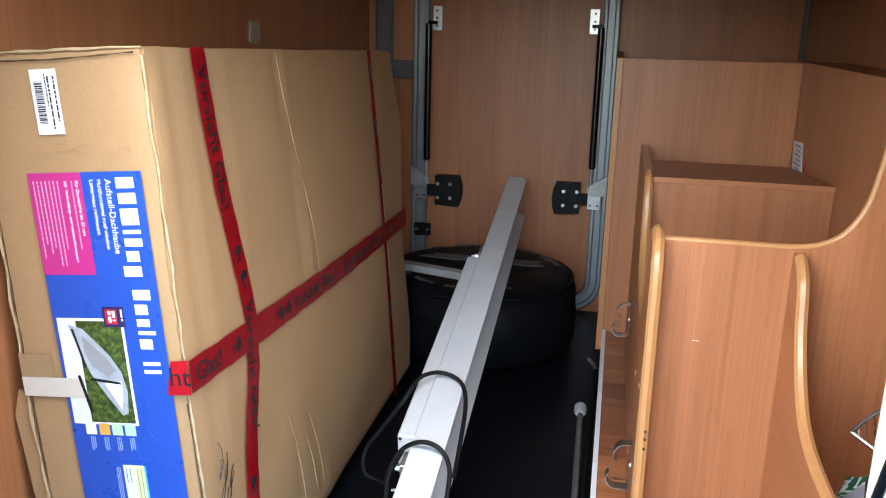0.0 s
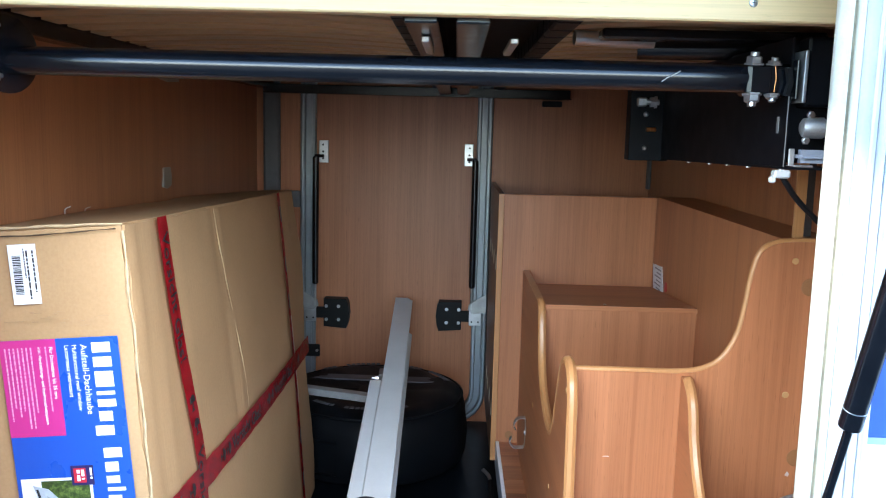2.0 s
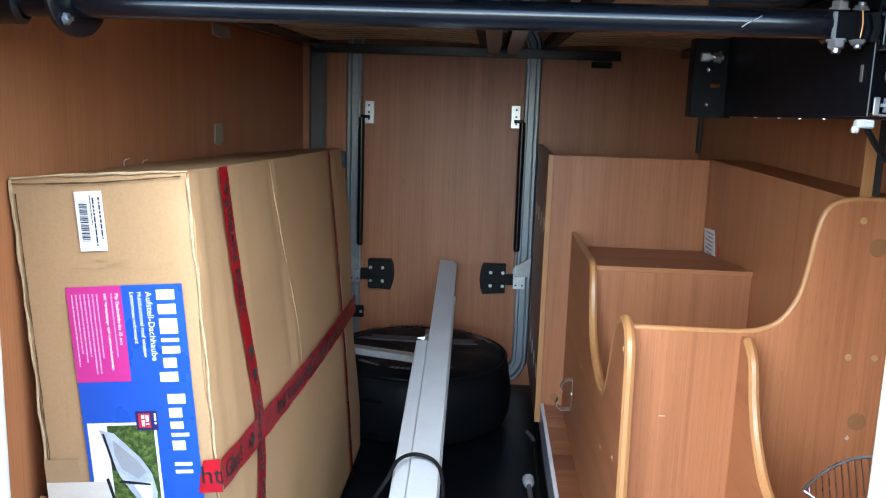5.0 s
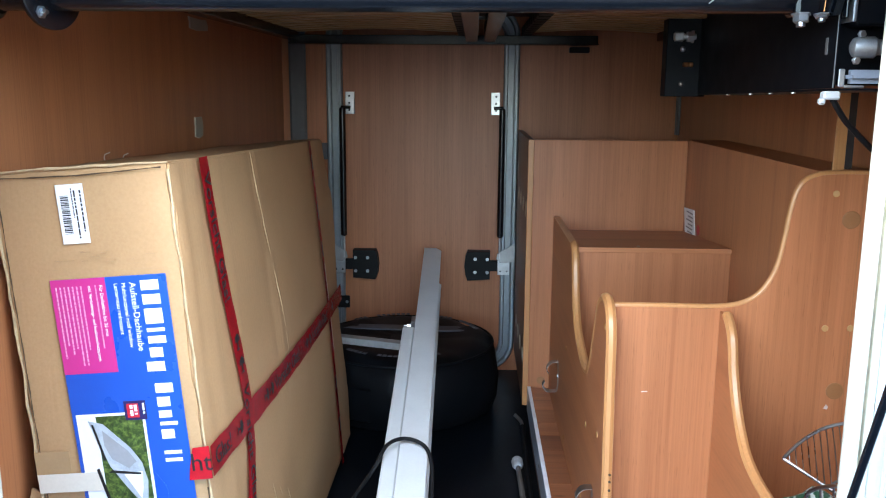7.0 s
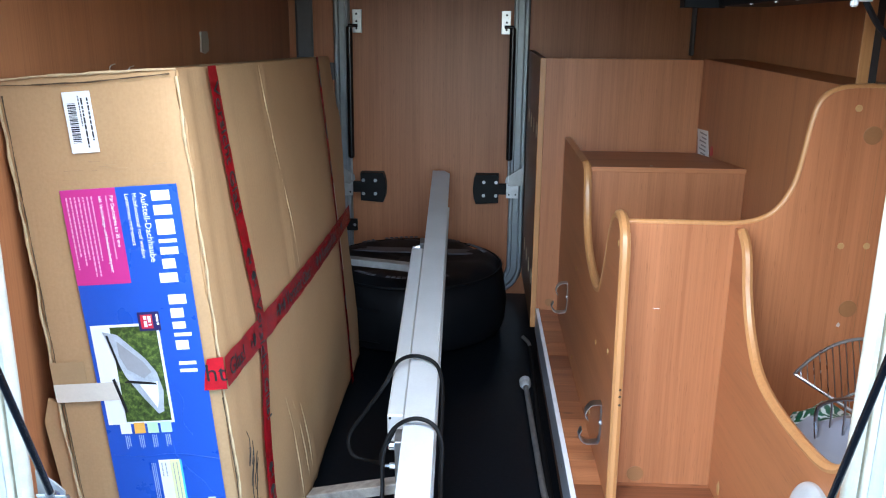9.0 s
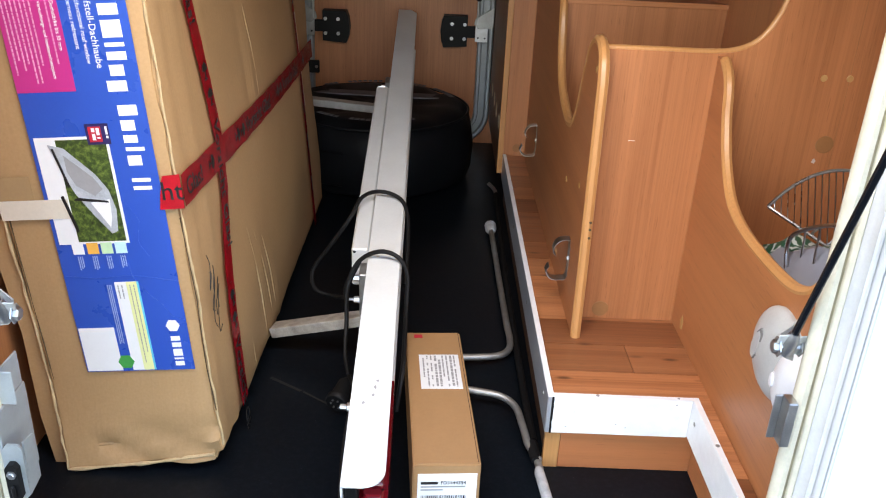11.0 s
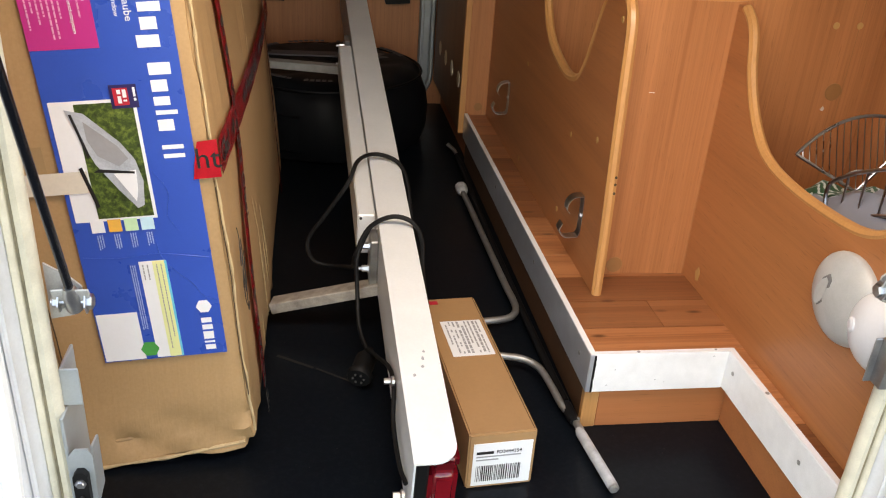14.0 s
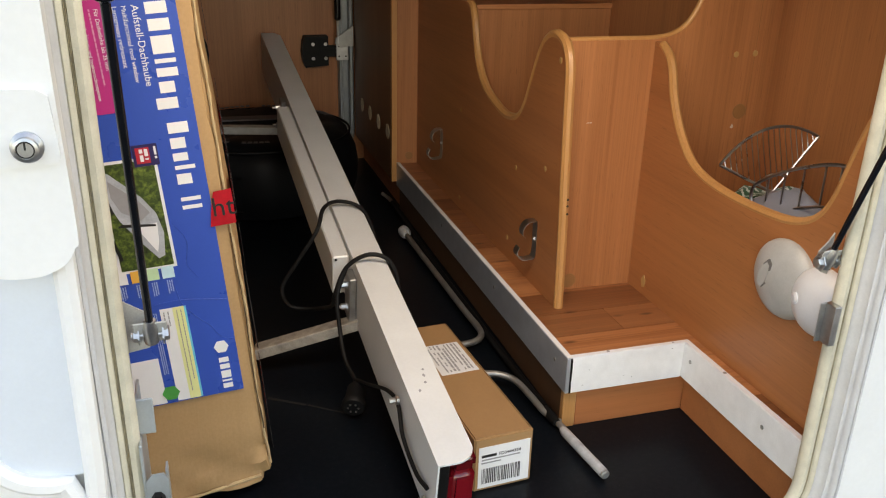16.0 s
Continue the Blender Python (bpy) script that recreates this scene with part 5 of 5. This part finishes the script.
bag = thing("cloth_bag", (0.76, 0.20, PT), "white plastic bag with green leaf print in the bay", "bag")
bb = bmesh.new()
bmesh.ops.create_icosphere(bb, subdivisions=4, radius=1.0)
for v_ in bb.verts:
    c = v_.co.copy()
    w = 1 + 0.16 * noise.noise(c * 2.2) + 0.07 * noise.noise(c * 6.0)
    v_.co = Vector((0.765 + 0.095 * c.x * w, 0.205 + 0.205 * c.y * w, max(PT + 0.001, 0.295 + 0.152 * c.z * w)))
part("bag", bb, bag_white, bag, "", True)

# ---- white housings on the low panel ----
hs = thing("filler_housing", (XB - 0.02, 0.04, 0.38), "pair of rounded white plastic housings screwed to the side panel", "housing")


def dome(y, z, r, depth, mat, stretch=1.0, label=""):
    m = Matrix.Translation((XB, y, z)) @ Matrix.Rotation(radians(-90), 4, "Y") @ Matrix.Diagonal((1.0, stretch, 1.0, 1.0))
    pr = [(r * 0.985, 0.0), (r, 0.004)] + [(r * math.cos(a), 0.004 + (depth - 0.004) * math.sin(a)) for a in [radians(k * 9) for k in range(1, 10)]] + [(r * 0.05, depth)]
    return part("dome", lathe(pr, m, 40), mat, hs, label, True)


d1 = dome(0.044, 0.367, 0.065, 0.030, grey_plastic, 1.06, "grey translucent round cap")
# dark crescent paints the shade inside the grip recess
part("pocket", prism([(0.050, 0.392), (0.058, 0.398), (0.068, 0.388), (0.076, 0.368), (0.074, 0.352), (0.066, 0.346), (0.056, 0.356), (0.050, 0.374)], "x", XB - 0.0292, XB - 0.016, 0.002), pocket_shade, d1, "dark crescent for the shade in the grip pocket")
part("tab", prism([(0.055, 0.388), (0.060, 0.392), (0.069, 0.384), (0.077, 0.366), (0.075, 0.351), (0.067, 0.347), (0.059, 0.358), (0.055, 0.373)], "x", XB - 0.0300, XB - 0.017, 0.002), grey_plastic, d1, "broken grip tab")
d2 = dome(-0.044, 0.366, 0.055, 0.040, white_plastic, 1.0, "glossy white round cap")
part("button", lathe([(0.010, 0), (0.010, 0.004), (0.006, 0.006)], along((-1, 0.3, 0), (XB - 0.034, -0.022, 0.368)), 16), white_plastic, d2)

# ---- gas struts and latches of the open hatch ----


def hatch_strut(foot, d, rod_len, sgn, label):
    st_ = thing("gas_strut", foot, label, "gas strut", "gas struts of the open hatch")
    f, d = Vector(foot), Vector(d).normalized()
    part("rod", rod(f + d * 0.01, f + d * rod_len, 0.0042), black_metal, st_, "", True)
    part("cylinder", tube([f + d * rod_len, f + d * (rod_len + 0.004), f + d * (rod_len + 0.30), f + d * (rod_len + 0.305)], [0.006, 0.0105, 0.0105, 0.006], 16), black_metal, st_, "", True)
    part("ring", lathe([(0.0100, 0.0), (0.0109, 0.0004), (0.0109, 0.0010), (0.0100, 0.0014)], along(d, f + d * (rod_len + 0.022)), 20), steel, st_, "thin bare metal ring", True)
    part("eye", lathe([(0.008, -0.010), (0.0085, -0.006), (0.0085, 0.012), (0.0055, 0.022)], along(d, f), 12), steel, st_, "zinc end eye", True)
    side = Vector((1, 0, 0)) - d * d.x
    side.normalize()
    fork = merge(*[flat_bar(f + side * o - d * 0.010, f + side * o + d * 0.020, 0.014, 0.0024) for o in (-0.0105, 0.0105)])
    part("clevis", fork, zinc_grey, st_, "zinc clevis fork")
    part("nut", merge(bolt_bm(f + side * 0.0115 * sgn, side * sgn, 0.0072, 0.006)), steel, st_)
    part("bolt", merge(bolt_bm(f + Vector((-sgn * 0.012, 0, 0)), (-sgn, 0, 0), 0.008, 0.006), rod(f + Vector((sgn * 0.02, 0, 0)), f + Vector((-sgn * 0.012, 0, 0)), 0.0045)), steel, st_)
    jamb = f.x + sgn * (0.0265 if sgn < 0 else 0.0150)
    part("bracket", prism([(jamb, f.z - 0.026), (f.x + sgn * 0.004, f.z - 0.022), (f.x - sgn * 0.006, f.z - 0.012), (f.x - sgn * 0.006, f.z + 0.010), (f.x + sgn * 0.006, f.z + 0.022), (jamb, f.z + 0.036)], "y", f.y + 0.012, f.y + 0.0145, 0.0008), zinc_grey, st_, "bent zinc bracket")
    return st_


hatch_strut((-0.302, -0.11, 0.472), (0.0146, -0.365, 0.931), 0.385, -1, "black gas strut on a zinc bracket at the hatch frame")
hatch_strut((0.580, -0.10, 0.463), (0.0445, -0.278, 0.9595), 0.385, 1, "black gas strut on a zinc bracket at the hatch frame")


lt = thing("frame_latch", (-0.309, -0.1, 0.228), "zinc latch plate with black catch on the hatch frame", "latch")
part("plate", slab(-0.328, -0.3245, -0.128, -0.055, 0.225, 0.345, 0.001), pale_zinc, lt)
face = [(-0.3250, 0.232), (-0.319, 0.225), (-0.308, 0.225), (-0.301, 0.233), (-0.3005, 0.300), (-0.305, 0.307), (-0.318, 0.307), (-0.3250, 0.298)]
fc = part("face", prism(face, "y", -0.1310, -0.1282, 0.001), pale_zinc, lt, "folded zinc latch face")
part("return", prism([(-0.1282, 0.232), (-0.100, 0.238), (-0.100, 0.302), (-0.124, 0.306)], "x", -0.3035, -0.3010), pale_zinc, lt)
part("catch", prism([(-0.321, 0.236), (-0.317, 0.231), (-0.310, 0.231), (-0.306, 0.236), (-0.306, 0.278), (-0.310, 0.284), (-0.317, 0.284), (-0.321, 0.278)], "y", -0.140, -0.1312, 0.002), black_plastic, fc, "black plastic catch")
part("screw", bolt_bm((-0.3135, -0.140, 0.270), (0, -1, 0), 0.004, 0.002), steel, fc)
part("catch_tongue", slab(-0.316, -0.311, -0.145, -0.140, 0.236, 0.256, 0.002), black_plastic, fc)
part("upper_plate", merge(slab(-0.328, -0.309, -0.108, -0.105, 0.347, 0.392, 0.001), slab(-0.328, -0.3245, -0.105, -0.06, 0.347, 0.392, 0.001)), pale_zinc, lt)
ltr = thing("strike_plate", (0.585, -0.11, 0.36), "small zinc strike plate on the hatch frame", "latch")
part("plate", merge(slab(0.583, 0.594, -0.13, -0.108, 0.345, 0.405, 0.001), slab(0.574, 0.583, -0.112, -0.109, 0.345, 0.405, 0.001)), steel, ltr)

stk = thing("sticker", (0.72, YO, 0.795), "blue sticker with a pale lower edge on the white outer wall", "sticker")
part("blue_field", slab(0.6445, 0.80, YO - 0.0014, YO + 0.0002, 0.8025, 0.972, 0), sticker_blue, stk)
part("pale_band", slab(0.6445, 0.80, YO - 0.0014, YO + 0.0002, 0.795, 0.802, 0), lblue_ink, stk, "pale blue lower band")

# ---- fittings of the closed rear hatch ----


def rear_strut(x, sgn, label):
    rs = thing("gas_strut", (x, BACK - 0.04, 0.44), label, "gas strut", "gas struts of the closed hatch")
    y = BACK - 0.036
    part("cylinder", tube([(x, y, 0.52), (x, y, 0.525), (x, y, 0.985), (x, y, 0.99)], [0.006, 0.0115, 0.0115, 0.006], 14), black_metal, rs, "", True)
    part("rod", rod((x, y, 0.44), (x, y, 0.52), 0.0045), steel, rs, "", True)
    part("foot", prism([(x + sgn * 0.055, 0.43), (x + sgn * 0.008, 0.425), (x - sgn * 0.012, 0.44), (x - sgn * 0.008, 0.46), (x + sgn * 0.055, 0.50)], "y", y - 0.004, y + 0.004, 0.001), dull_steel, rs, "zinc triangular foot")
    pl = part("hinge_plate", slab(min(x - sgn * 0.008, x - sgn * 0.04), max(x - sgn * 0.008, x - sgn * 0.04), BACK - 0.010, BACK - 0.004 + 0.012, 0.965, 1.045, 0.001), steel, rs, "drilled zinc hinge plate")
    for dz in (0.98, 1.005, 1.03):
        part("hole", lathe([(0.004, 0), (0.004, 0.0006)], along((0, -1, 0), (x - sgn * 0.022, BACK - 0.0102, dz)), 10), ink, pl)
    part("pivot", rod((x - sgn * 0.03, y, 0.99), (x + sgn * 0.004, y, 0.99), 0.006), black_metal, rs)
    return rs


rear_strut(-0.279, -1, "black gas strut beside the closed hatch")
rear_strut(0.297, 1, "black gas strut beside the closed hatch")


def rear_catch(x0, x1, sgn):
    rc = thing("hatch_catch", ((x0 + x1) / 2, BACK - 0.02, 0.36), "black plastic catch with zinc plate on the closed hatch", "catch", "catches on the closed hatch")
    w = x1 - x0
    inner = x1 if sgn < 0 else x0
    outer = x0 if sgn < 0 else x1
    s = -sgn
    pts = [(outer + s * 0.02, 0.362), (inner - s * 0.012, 0.356), (inner - s * 0.004, 0.378), (inner, 0.41), (inner - s * 0.004, 0.446), (inner - s * 0.012, 0.466), (outer + s * 0.02, 0.466)]
    b = part("body", prism(pts, "y", BACK - 0.034, BACK - 0.0 + 0.010, 0.003), black_plastic, rc)
    for dx in (0.03, 0.075):
        for z in (0.388, 0.438):
            part("screw", bolt_bm((outer + s * dx, BACK - 0.034, z), (0, -1, 0), 0.0045, 0.002), steel, b)
    part("arm", slab(min(outer - s * 0.02, outer + s * 0.022), max(outer - s * 0.02, outer + s * 0.022), BACK - 0.03, BACK - 0.015, 0.392, 0.432, 0.002), black_plastic, rc)
    pl = part("plate", slab(min(outer - s * 0.052, outer - s * 0.008), max(outer - s * 0.052, outer - s * 0.008), BACK - 0.036, BACK - 0.030, 0.380, 0.444, 0.001), steel, rc, "zinc plate")
    for z in (0.394, 0.430):
        for dx in (0.018, 0.042):
            part("hole", lathe([(0.0035, 0), (0.0035, 0.0006)], along((0, -1, 0), (outer - s * dx, BACK - 0.0362, z)), 8), ink, pl)
    return rc


rear_catch(-0.268, -0.153, -1)
rear_catch(0.167, 0.282, 1)
bk = thing("small_latch", (-0.29, BACK - 0.03, 0.25), "small black latch beside the closed hatch", "latch")
part("body", slab(-0.322, -0.262, BACK - 0.034, BACK - 0.0205, 0.245, 0.29, 0.003), black_plastic, bk)
for x in (-0.312, -0.272):
    part("screw", bolt_bm((x, BACK - 0.034, 0.268), (0, -1, 0), 0.004, 0.002), steel, bk)

# ---- tape patches on the left wall ----


def patch(y, z, w, h, seed, label):
    rg = random.Random(seed)
    pts = [(y - w / 2, z - h / 2), (y, z - h * 0.55), (y + w / 2, z - h * 0.45), (y + w * 0.55, z), (y + w * 0.45, z + h / 2), (y, z + h * 0.46), (y - w / 2, z + h / 2), (y - w * 0.46, z)]
    pts = [(a + rg.uniform(-1, 1) * w * 0.05, b + rg.uniform(-1, 1) * h * 0.05) for a, b in pts]
    return tagged(part("tape_patch", prism(pts, "x", L, L + 0.004), patch_tape, None, label), "", "tape", "tape on the side wall")


patch(1.152, 0.960, 0.055, 0.052, 1, "yellowed strip of tape stuck on the wood wall")
patch(1.18, 1.212, 0.135, 0.028, 2, "yellowed strip of tape stuck on the wood wall")

for y, z in ((0.579, 0.916), (0.663, 0.908)):
    w = thing("wire_end", (L, y, z), "short pale wire end sticking out of the side wall", "wire", "wire ends on the side wall")
    part("strand", tube(smooth_line([(L, y, z - 0.03), (L + 0.008, y + 0.002, z), (L + 0.012, y - 0.004, z + 0.016), (L + 0.016, y + 0.010, z + 0.020)], 4), 0.0011, 6), strap_white, w, "", True)

# ---- bed lift and slatted bed overhead ----
shaft = thing("lift_shaft", (0.14, 0.10, 1.167), "black lacquered steel shaft of the bed lift under the ceiling", "shaft")
part("tube", rod((-0.41, 0.10, 1.167), (0.60, 0.10, 1.167), 0.0175, 24), black_metal, shaft, "", True)
part("scratch", tube(smooth_line([(0.475, 0.0842, 1.160), (0.482, 0.0828, 1.165), (0.492, 0.0826, 1.170), (0.497, 0.0832, 1.173)], 3), 0.0008, 6), dull_steel, shaft, "bare scratch in the lacquer")
part("boss", lathe([(0.026, 0), (0.028, 0.003), (0.028, 0.095), (0.022, 0.10)], along((1, 0, 0), (-0.495, 0.10, 1.168)), 24), black_metal, shaft, "", True)
pl = part("boss_plate", lathe([(0.0465, 0.0), (0.048, 0.001), (0.048, 0.006), (0.0465, 0.007), (0.018, 0.007)], along((0.94, -0.33, 0), (-0.332, 0.097, 1.174)), 32), black_metal, shaft, "round black bearing flange", True)
for q in ((-0.331, 0.073, 1.146), (-0.331, 0.072, 1.206)):
    part("bolt", merge(bolt_bm(q, (0.94, -0.33, 0), 0.0055, 0.004), rod(q, Vector(q) + Vector((0.94, -0.33, 0)) * 0.010, 0.003, 8)), steel, pl)
part("clamp", slab(0.578, 0.634, 0.080, 0.125, 1.146, 1.184, 0.004), black_metal, shaft)
for x, r, h in ((0.583, 0.0095, 0.013), (0.607, 0.0078, 0.007)):
    for z, d in ((1.182, 1), (1.148, -1)):
        nut = merge(lathe([(r * 1.25, 0), (r * 1.25, 0.002), (r, 0.0022), (r, h * 0.7), (r * 0.82, h * 0.8)], along((0, -0.12, d), (x, 0.080, z)), 6), rod((x, 0.080, z), (x, 0.078, z + d * (h + 0.002)), r * 0.55, 10))
        part("bolt", nut, steel, shaft, "zinc hexagon bolt")
part("copper_wire", tube([(0.6065, 0.0725, 1.150), (0.6075, 0.0715, 1.166), (0.6060, 0.0725, 1.182)], 0.0008, 6), brass, shaft)
part("chevron_stop", prism([(0.618, 1.146), (0.6235, 1.146), (0.627, 1.162), (0.6235, 1.178), (0.618, 1.178), (0.6215, 1.162)], "y", 0.066, 0.075, 0.001), black_plastic, shaft)
part("flange", slab(0.6285, 0.6315, 0.062, 0.135, 1.142, 1.188, 0.001), black_metal, shaft)
part("flange", slab(0.636, 0.6405, 0.060, 0.135, 1.138, 1.199, 0.001), dull_steel, shaft, "bare steel flange edge")

gear = thing("lift_gearbox", (0.64, 0.42, 1.05), "black steel lift mechanism box with zinc bolts under the bed", "mechanism")
part("plate", prism([(0.078, 1.062), (0.70, 1.050), (0.70, 1.19), (0.30, 1.19), (0.20, 1.215), (0.078, 1.215)], "x", 0.627, 0.630, 0.001), black_satin, gear)
part("end_flange", slab(0.564, 0.640, 0.700, 0.7025, 1.046, 1.192, 0.001), black_satin, gear)
part("end_return", slab(0.564, 0.5665, 0.7027, 0.74, 1.046, 1.192, 0.001), black_satin, gear)
part("bottom_flange", prism([(0.06, 1.0590), (0.06, 1.0615), (0.70, 1.0520), (0.70, 1.049)], "x", 0.628, 0.72), black_satin, gear)
part("body", slab(0.632, 0.80, 0.10, 0.69, 1.066, 1.215, 0.004), black_satin, gear)
part("motor_cover", slab(0.642, 0.80, 0.066, 0.10, 1.134, 1.215, 0.003), black_satin, gear)
for z, r in ((1.135, 0.0055), (1.070, 0.0045)):
    part("rivet", lathe([(r, 0), (r * 0.95, 0.002), (r * 0.6, 0.0045), (0.0005, 0.0055)], along((0, -1, 0), (0.594, 0.700, z)), 12), steel, gear, "", True)
part("copper_screw", lathe([(0.0045, 0), (0.0045, 0.004), (0.0035, 0.005), (0.0045, 0.006), (0.0045, 0.010), (0.0035, 0.011), (0.0045, 0.012), (0.0045, 0.018)], along((-1, -0.15, 0), (0.613, 0.697, 1.106)), 10), brass, gear)
lug = part("lug", merge(slab(0.574, 0.594, 0.690, 0.6998, 1.149, 1.167, 0.003), rod((0.592, 0.694, 1.158), (0.616, 0.694, 1.158), 0.0055, 12)), steel, gear, "zinc adjusting lug")
part("nut", lathe([(0.013, 0), (0.013, 0.003), (0.0105, 0.003), (0.0105, 0.012)], along((-1, 0, 0), (0.611, 0.694, 1.158)), 6), steel, lug)
for y in (0.10, 0.22, 0.31, 0.40, 0.52):
    part("rivet", lathe([(0.0035, 0), (0.0035, 0.002)], along((0, 0, -1), (0.633, y, 1.0600 - 0.0155 * y)), 10), steel, gear)
part("corner_edge", prism([(0.6262, 1.062), (0.6272, 1.062), (0.6272, 1.150), (0.6262, 1.150)], "y", 0.0765, 0.078), dull_steel, gear, "bare steel edge")
part("slot", slab(0.6262, 0.6268, 0.102, 0.109, 1.102, 1.122, 0), dull_steel, gear)
nose = part("motor_nose", lathe([(0.006, 0), (0.011, 0.003), (0.0125, 0.010), (0.0125, 0.026), (0.009, 0.030), (0.009, 0.040)], along((1, -0.15, 0), (0.640, 0.070, 1.109)), 16), dull_steel, gear, "grey cast gear nose", True)
for x, z in ((0.650, 1.124), (0.646, 1.094)):
    part("bolt", bolt_bm((x, 0.066, z), (0, -1, 0), 0.0035, 0.004), steel, nose)
con = part("connector", slab(0.634, 0.690, 0.055, 0.075, 1.067, 1.083, 0.006, None, 2), socket_grey, gear, "grey plastic connector")
part("clip_frame", merge(slab(0.625, 0.632, 0.058, 0.061, 1.063, 1.084, 0.001), slab(0.632, 0.655, 0.058, 0.061, 1.062, 1.065, 0.001)), dull_steel, con)
part("plug", merge(slab(0.612, 0.632, 0.064, 0.078, 1.048, 1.058, 0.002), slab(0.608, 0.616, 0.066, 0.074, 1.042, 1.050, 0.002)), grey_plastic, gear, "off-white wire plug")
part("wire", tube(smooth_line([(0.624, 0.070, 1.050), (0.632, 0.074, 1.040), (0.655, 0.09, 1.018), (0.699, 0.11, 0.984), (0.75, 0.14, 0.955), (0.83, 0.20, 0.93)], 5), 0.0036, 8), black_plastic, gear, "black wire", True)

bed = thing("bed_frame", (0.14, 1.0, 1.21), "slatted wooden bed frame with black steel rails above the garage", "bed")
part("front_board", slab(-0.49, 0.70, -0.004, 0.022, 1.221, 1.300, 0.002), pine, bed, "pale pine front board")
part("front_screw", merge(lathe([(0.0048, 0), (0.0042, 0.0008), (0.002, 0.0013), (0.0003, 0.0014)], along((0, -1, 0), (0.549, -0.004, 1.241)), 16)), steel, bed, "", True)
part("screw_slot", merge(slab(0.5466, 0.5514, -0.0057, -0.0053, 1.2405, 1.2415, 0), slab(0.5485, 0.5495, -0.0057, -0.0053, 1.2386, 1.2434, 0)), black_metal, bed)
part("back_rail", merge(slab(-0.45, 0.62, 2.03, 2.07, 1.208, 1.240, 0.002), slab(-0.45, 0.62, 2.0, 2.03, 1.208, 1.212, 0.001)), black_metal, bed)
part("side_rail", slab(-0.46, -0.42, 0.06, 2.03, 1.222, 1.26, 0.002), black_metal, bed)
part("side_rail", slab(0.82, 0.86, 0.06, 2.03, 1.222, 1.26, 0.002), black_metal, bed)
part("middle_rail", slab(0.165, 0.205, 0.025, 2.03, 1.215, 1.27, 0.002), black_metal, bed)
part("middle_rail", slab(0.225, 0.265, 0.025, 2.03, 1.215, 1.27, 0.002), black_metal, bed)
for x in (0.186, 0.30):
    part("strap_clip", merge(slab(x - 0.006, x + 0.006, 0.15, 0.32, 1.206, 1.2145, 0.002)), steel, bed, "zinc strap clip")
y = 0.10
while y < 1.98:
    for x0, x1 in ((-0.415, 0.143), (0.385, 0.81)):
        pts = [(x0 + (x1 - x0) * i / 12, 1.247 + 0.010 * math.sin(math.pi * i / 12)) for i in range(13)]
        prof2 = pts + [(a, b + 0.009) for a, b in reversed(pts)]
        part("slat", prism(prof2, "y", y, y + 0.058), slat_wood, bed)
        part("slat_holder", slab(x1 - 0.006, x1 + 0.03, y - 0.006, y + 0.072, 1.238, 1.268, 0.003) if x0 < 0 else slab(x0 - 0.03, x0 + 0.006, y - 0.006, y + 0.072, 1.238, 1.268, 0.003), black_plastic, bed)
    y += 0.088
part("cross_bar", tube([(0.50, 0.36, 1.225), (0.68, 0.33, 1.225)], 0.016, 14), black_metal, bed, "", True)
part("gas_spring", tube([(0.40, 0.33, 1.236), (0.52, 0.345, 1.234)], 0.011, 14), steel, bed, "zinc gas spring end", True)
part("brace", slab(0.42, 0.72, 0.20, 0.235, 1.222, 1.236, 0.003), black_metal, bed)
latch = thing("small_catch", (0.56, 2.10, 1.19), "small black catch on the rear wall below the bed", "catch")
part("body", slab(0.53, 0.60, BACK - 0.03, BACK, 1.185, 1.205, 0.003), black_plastic, latch)
post = structure("wall_post", slab(0.837, 0.857, 0.556, 0.561, 0.898, 1.30, 0.001), edge_wood, "pale wooden post beside the curved board", "post")

# flat dark slab stands in for the shade in the recess
structure("gap_shade_strip", slab(0.8572, 0.8700, 0.5570, 0.5600, 0.922, 1.30, 0), dark_void, "dark strip for the shaded gap beside the wooden post", "gap")

# ---- laminate planks of the platform ----
planks = thing("platform_floor", (0.50, 0.8, PT - 0.006), "raised floor of narrow cherry laminate planks", "floor", "", "structure")
rows_y = [0.2478, 0.3245]
while rows_y[-1] < 1.5145:
    rows_y.append(min(rows_y[-1] + 0.092, 1.5145))
for row in reversed(range(len(rows_y) - 1)):
    y, y1 = rows_y[row], rows_y[row + 1]
    off = (0.30, 0.14, 0.27, 0.06, 0.22)[row % 5]
    cuts = [0.3826] + [c for c in (0.3925 + off, 0.3925 + off + 0.30) if c < 0.80] + [0.815]
    for a, b in zip(cuts, cuts[1:]):
        part("plank", slab(a, b - 0.001, y, y1 - 0.0012, PT - 0.006, PT + 0.0006, 0), plank_wood, planks)
for a, b in ((-0.10, 0.05), (0.0505, 0.2470)):
    part("plank", slab(0.6245, 0.6445, a, b, PT - 0.006, PT + 0.0006, 0), plank_wood, planks)
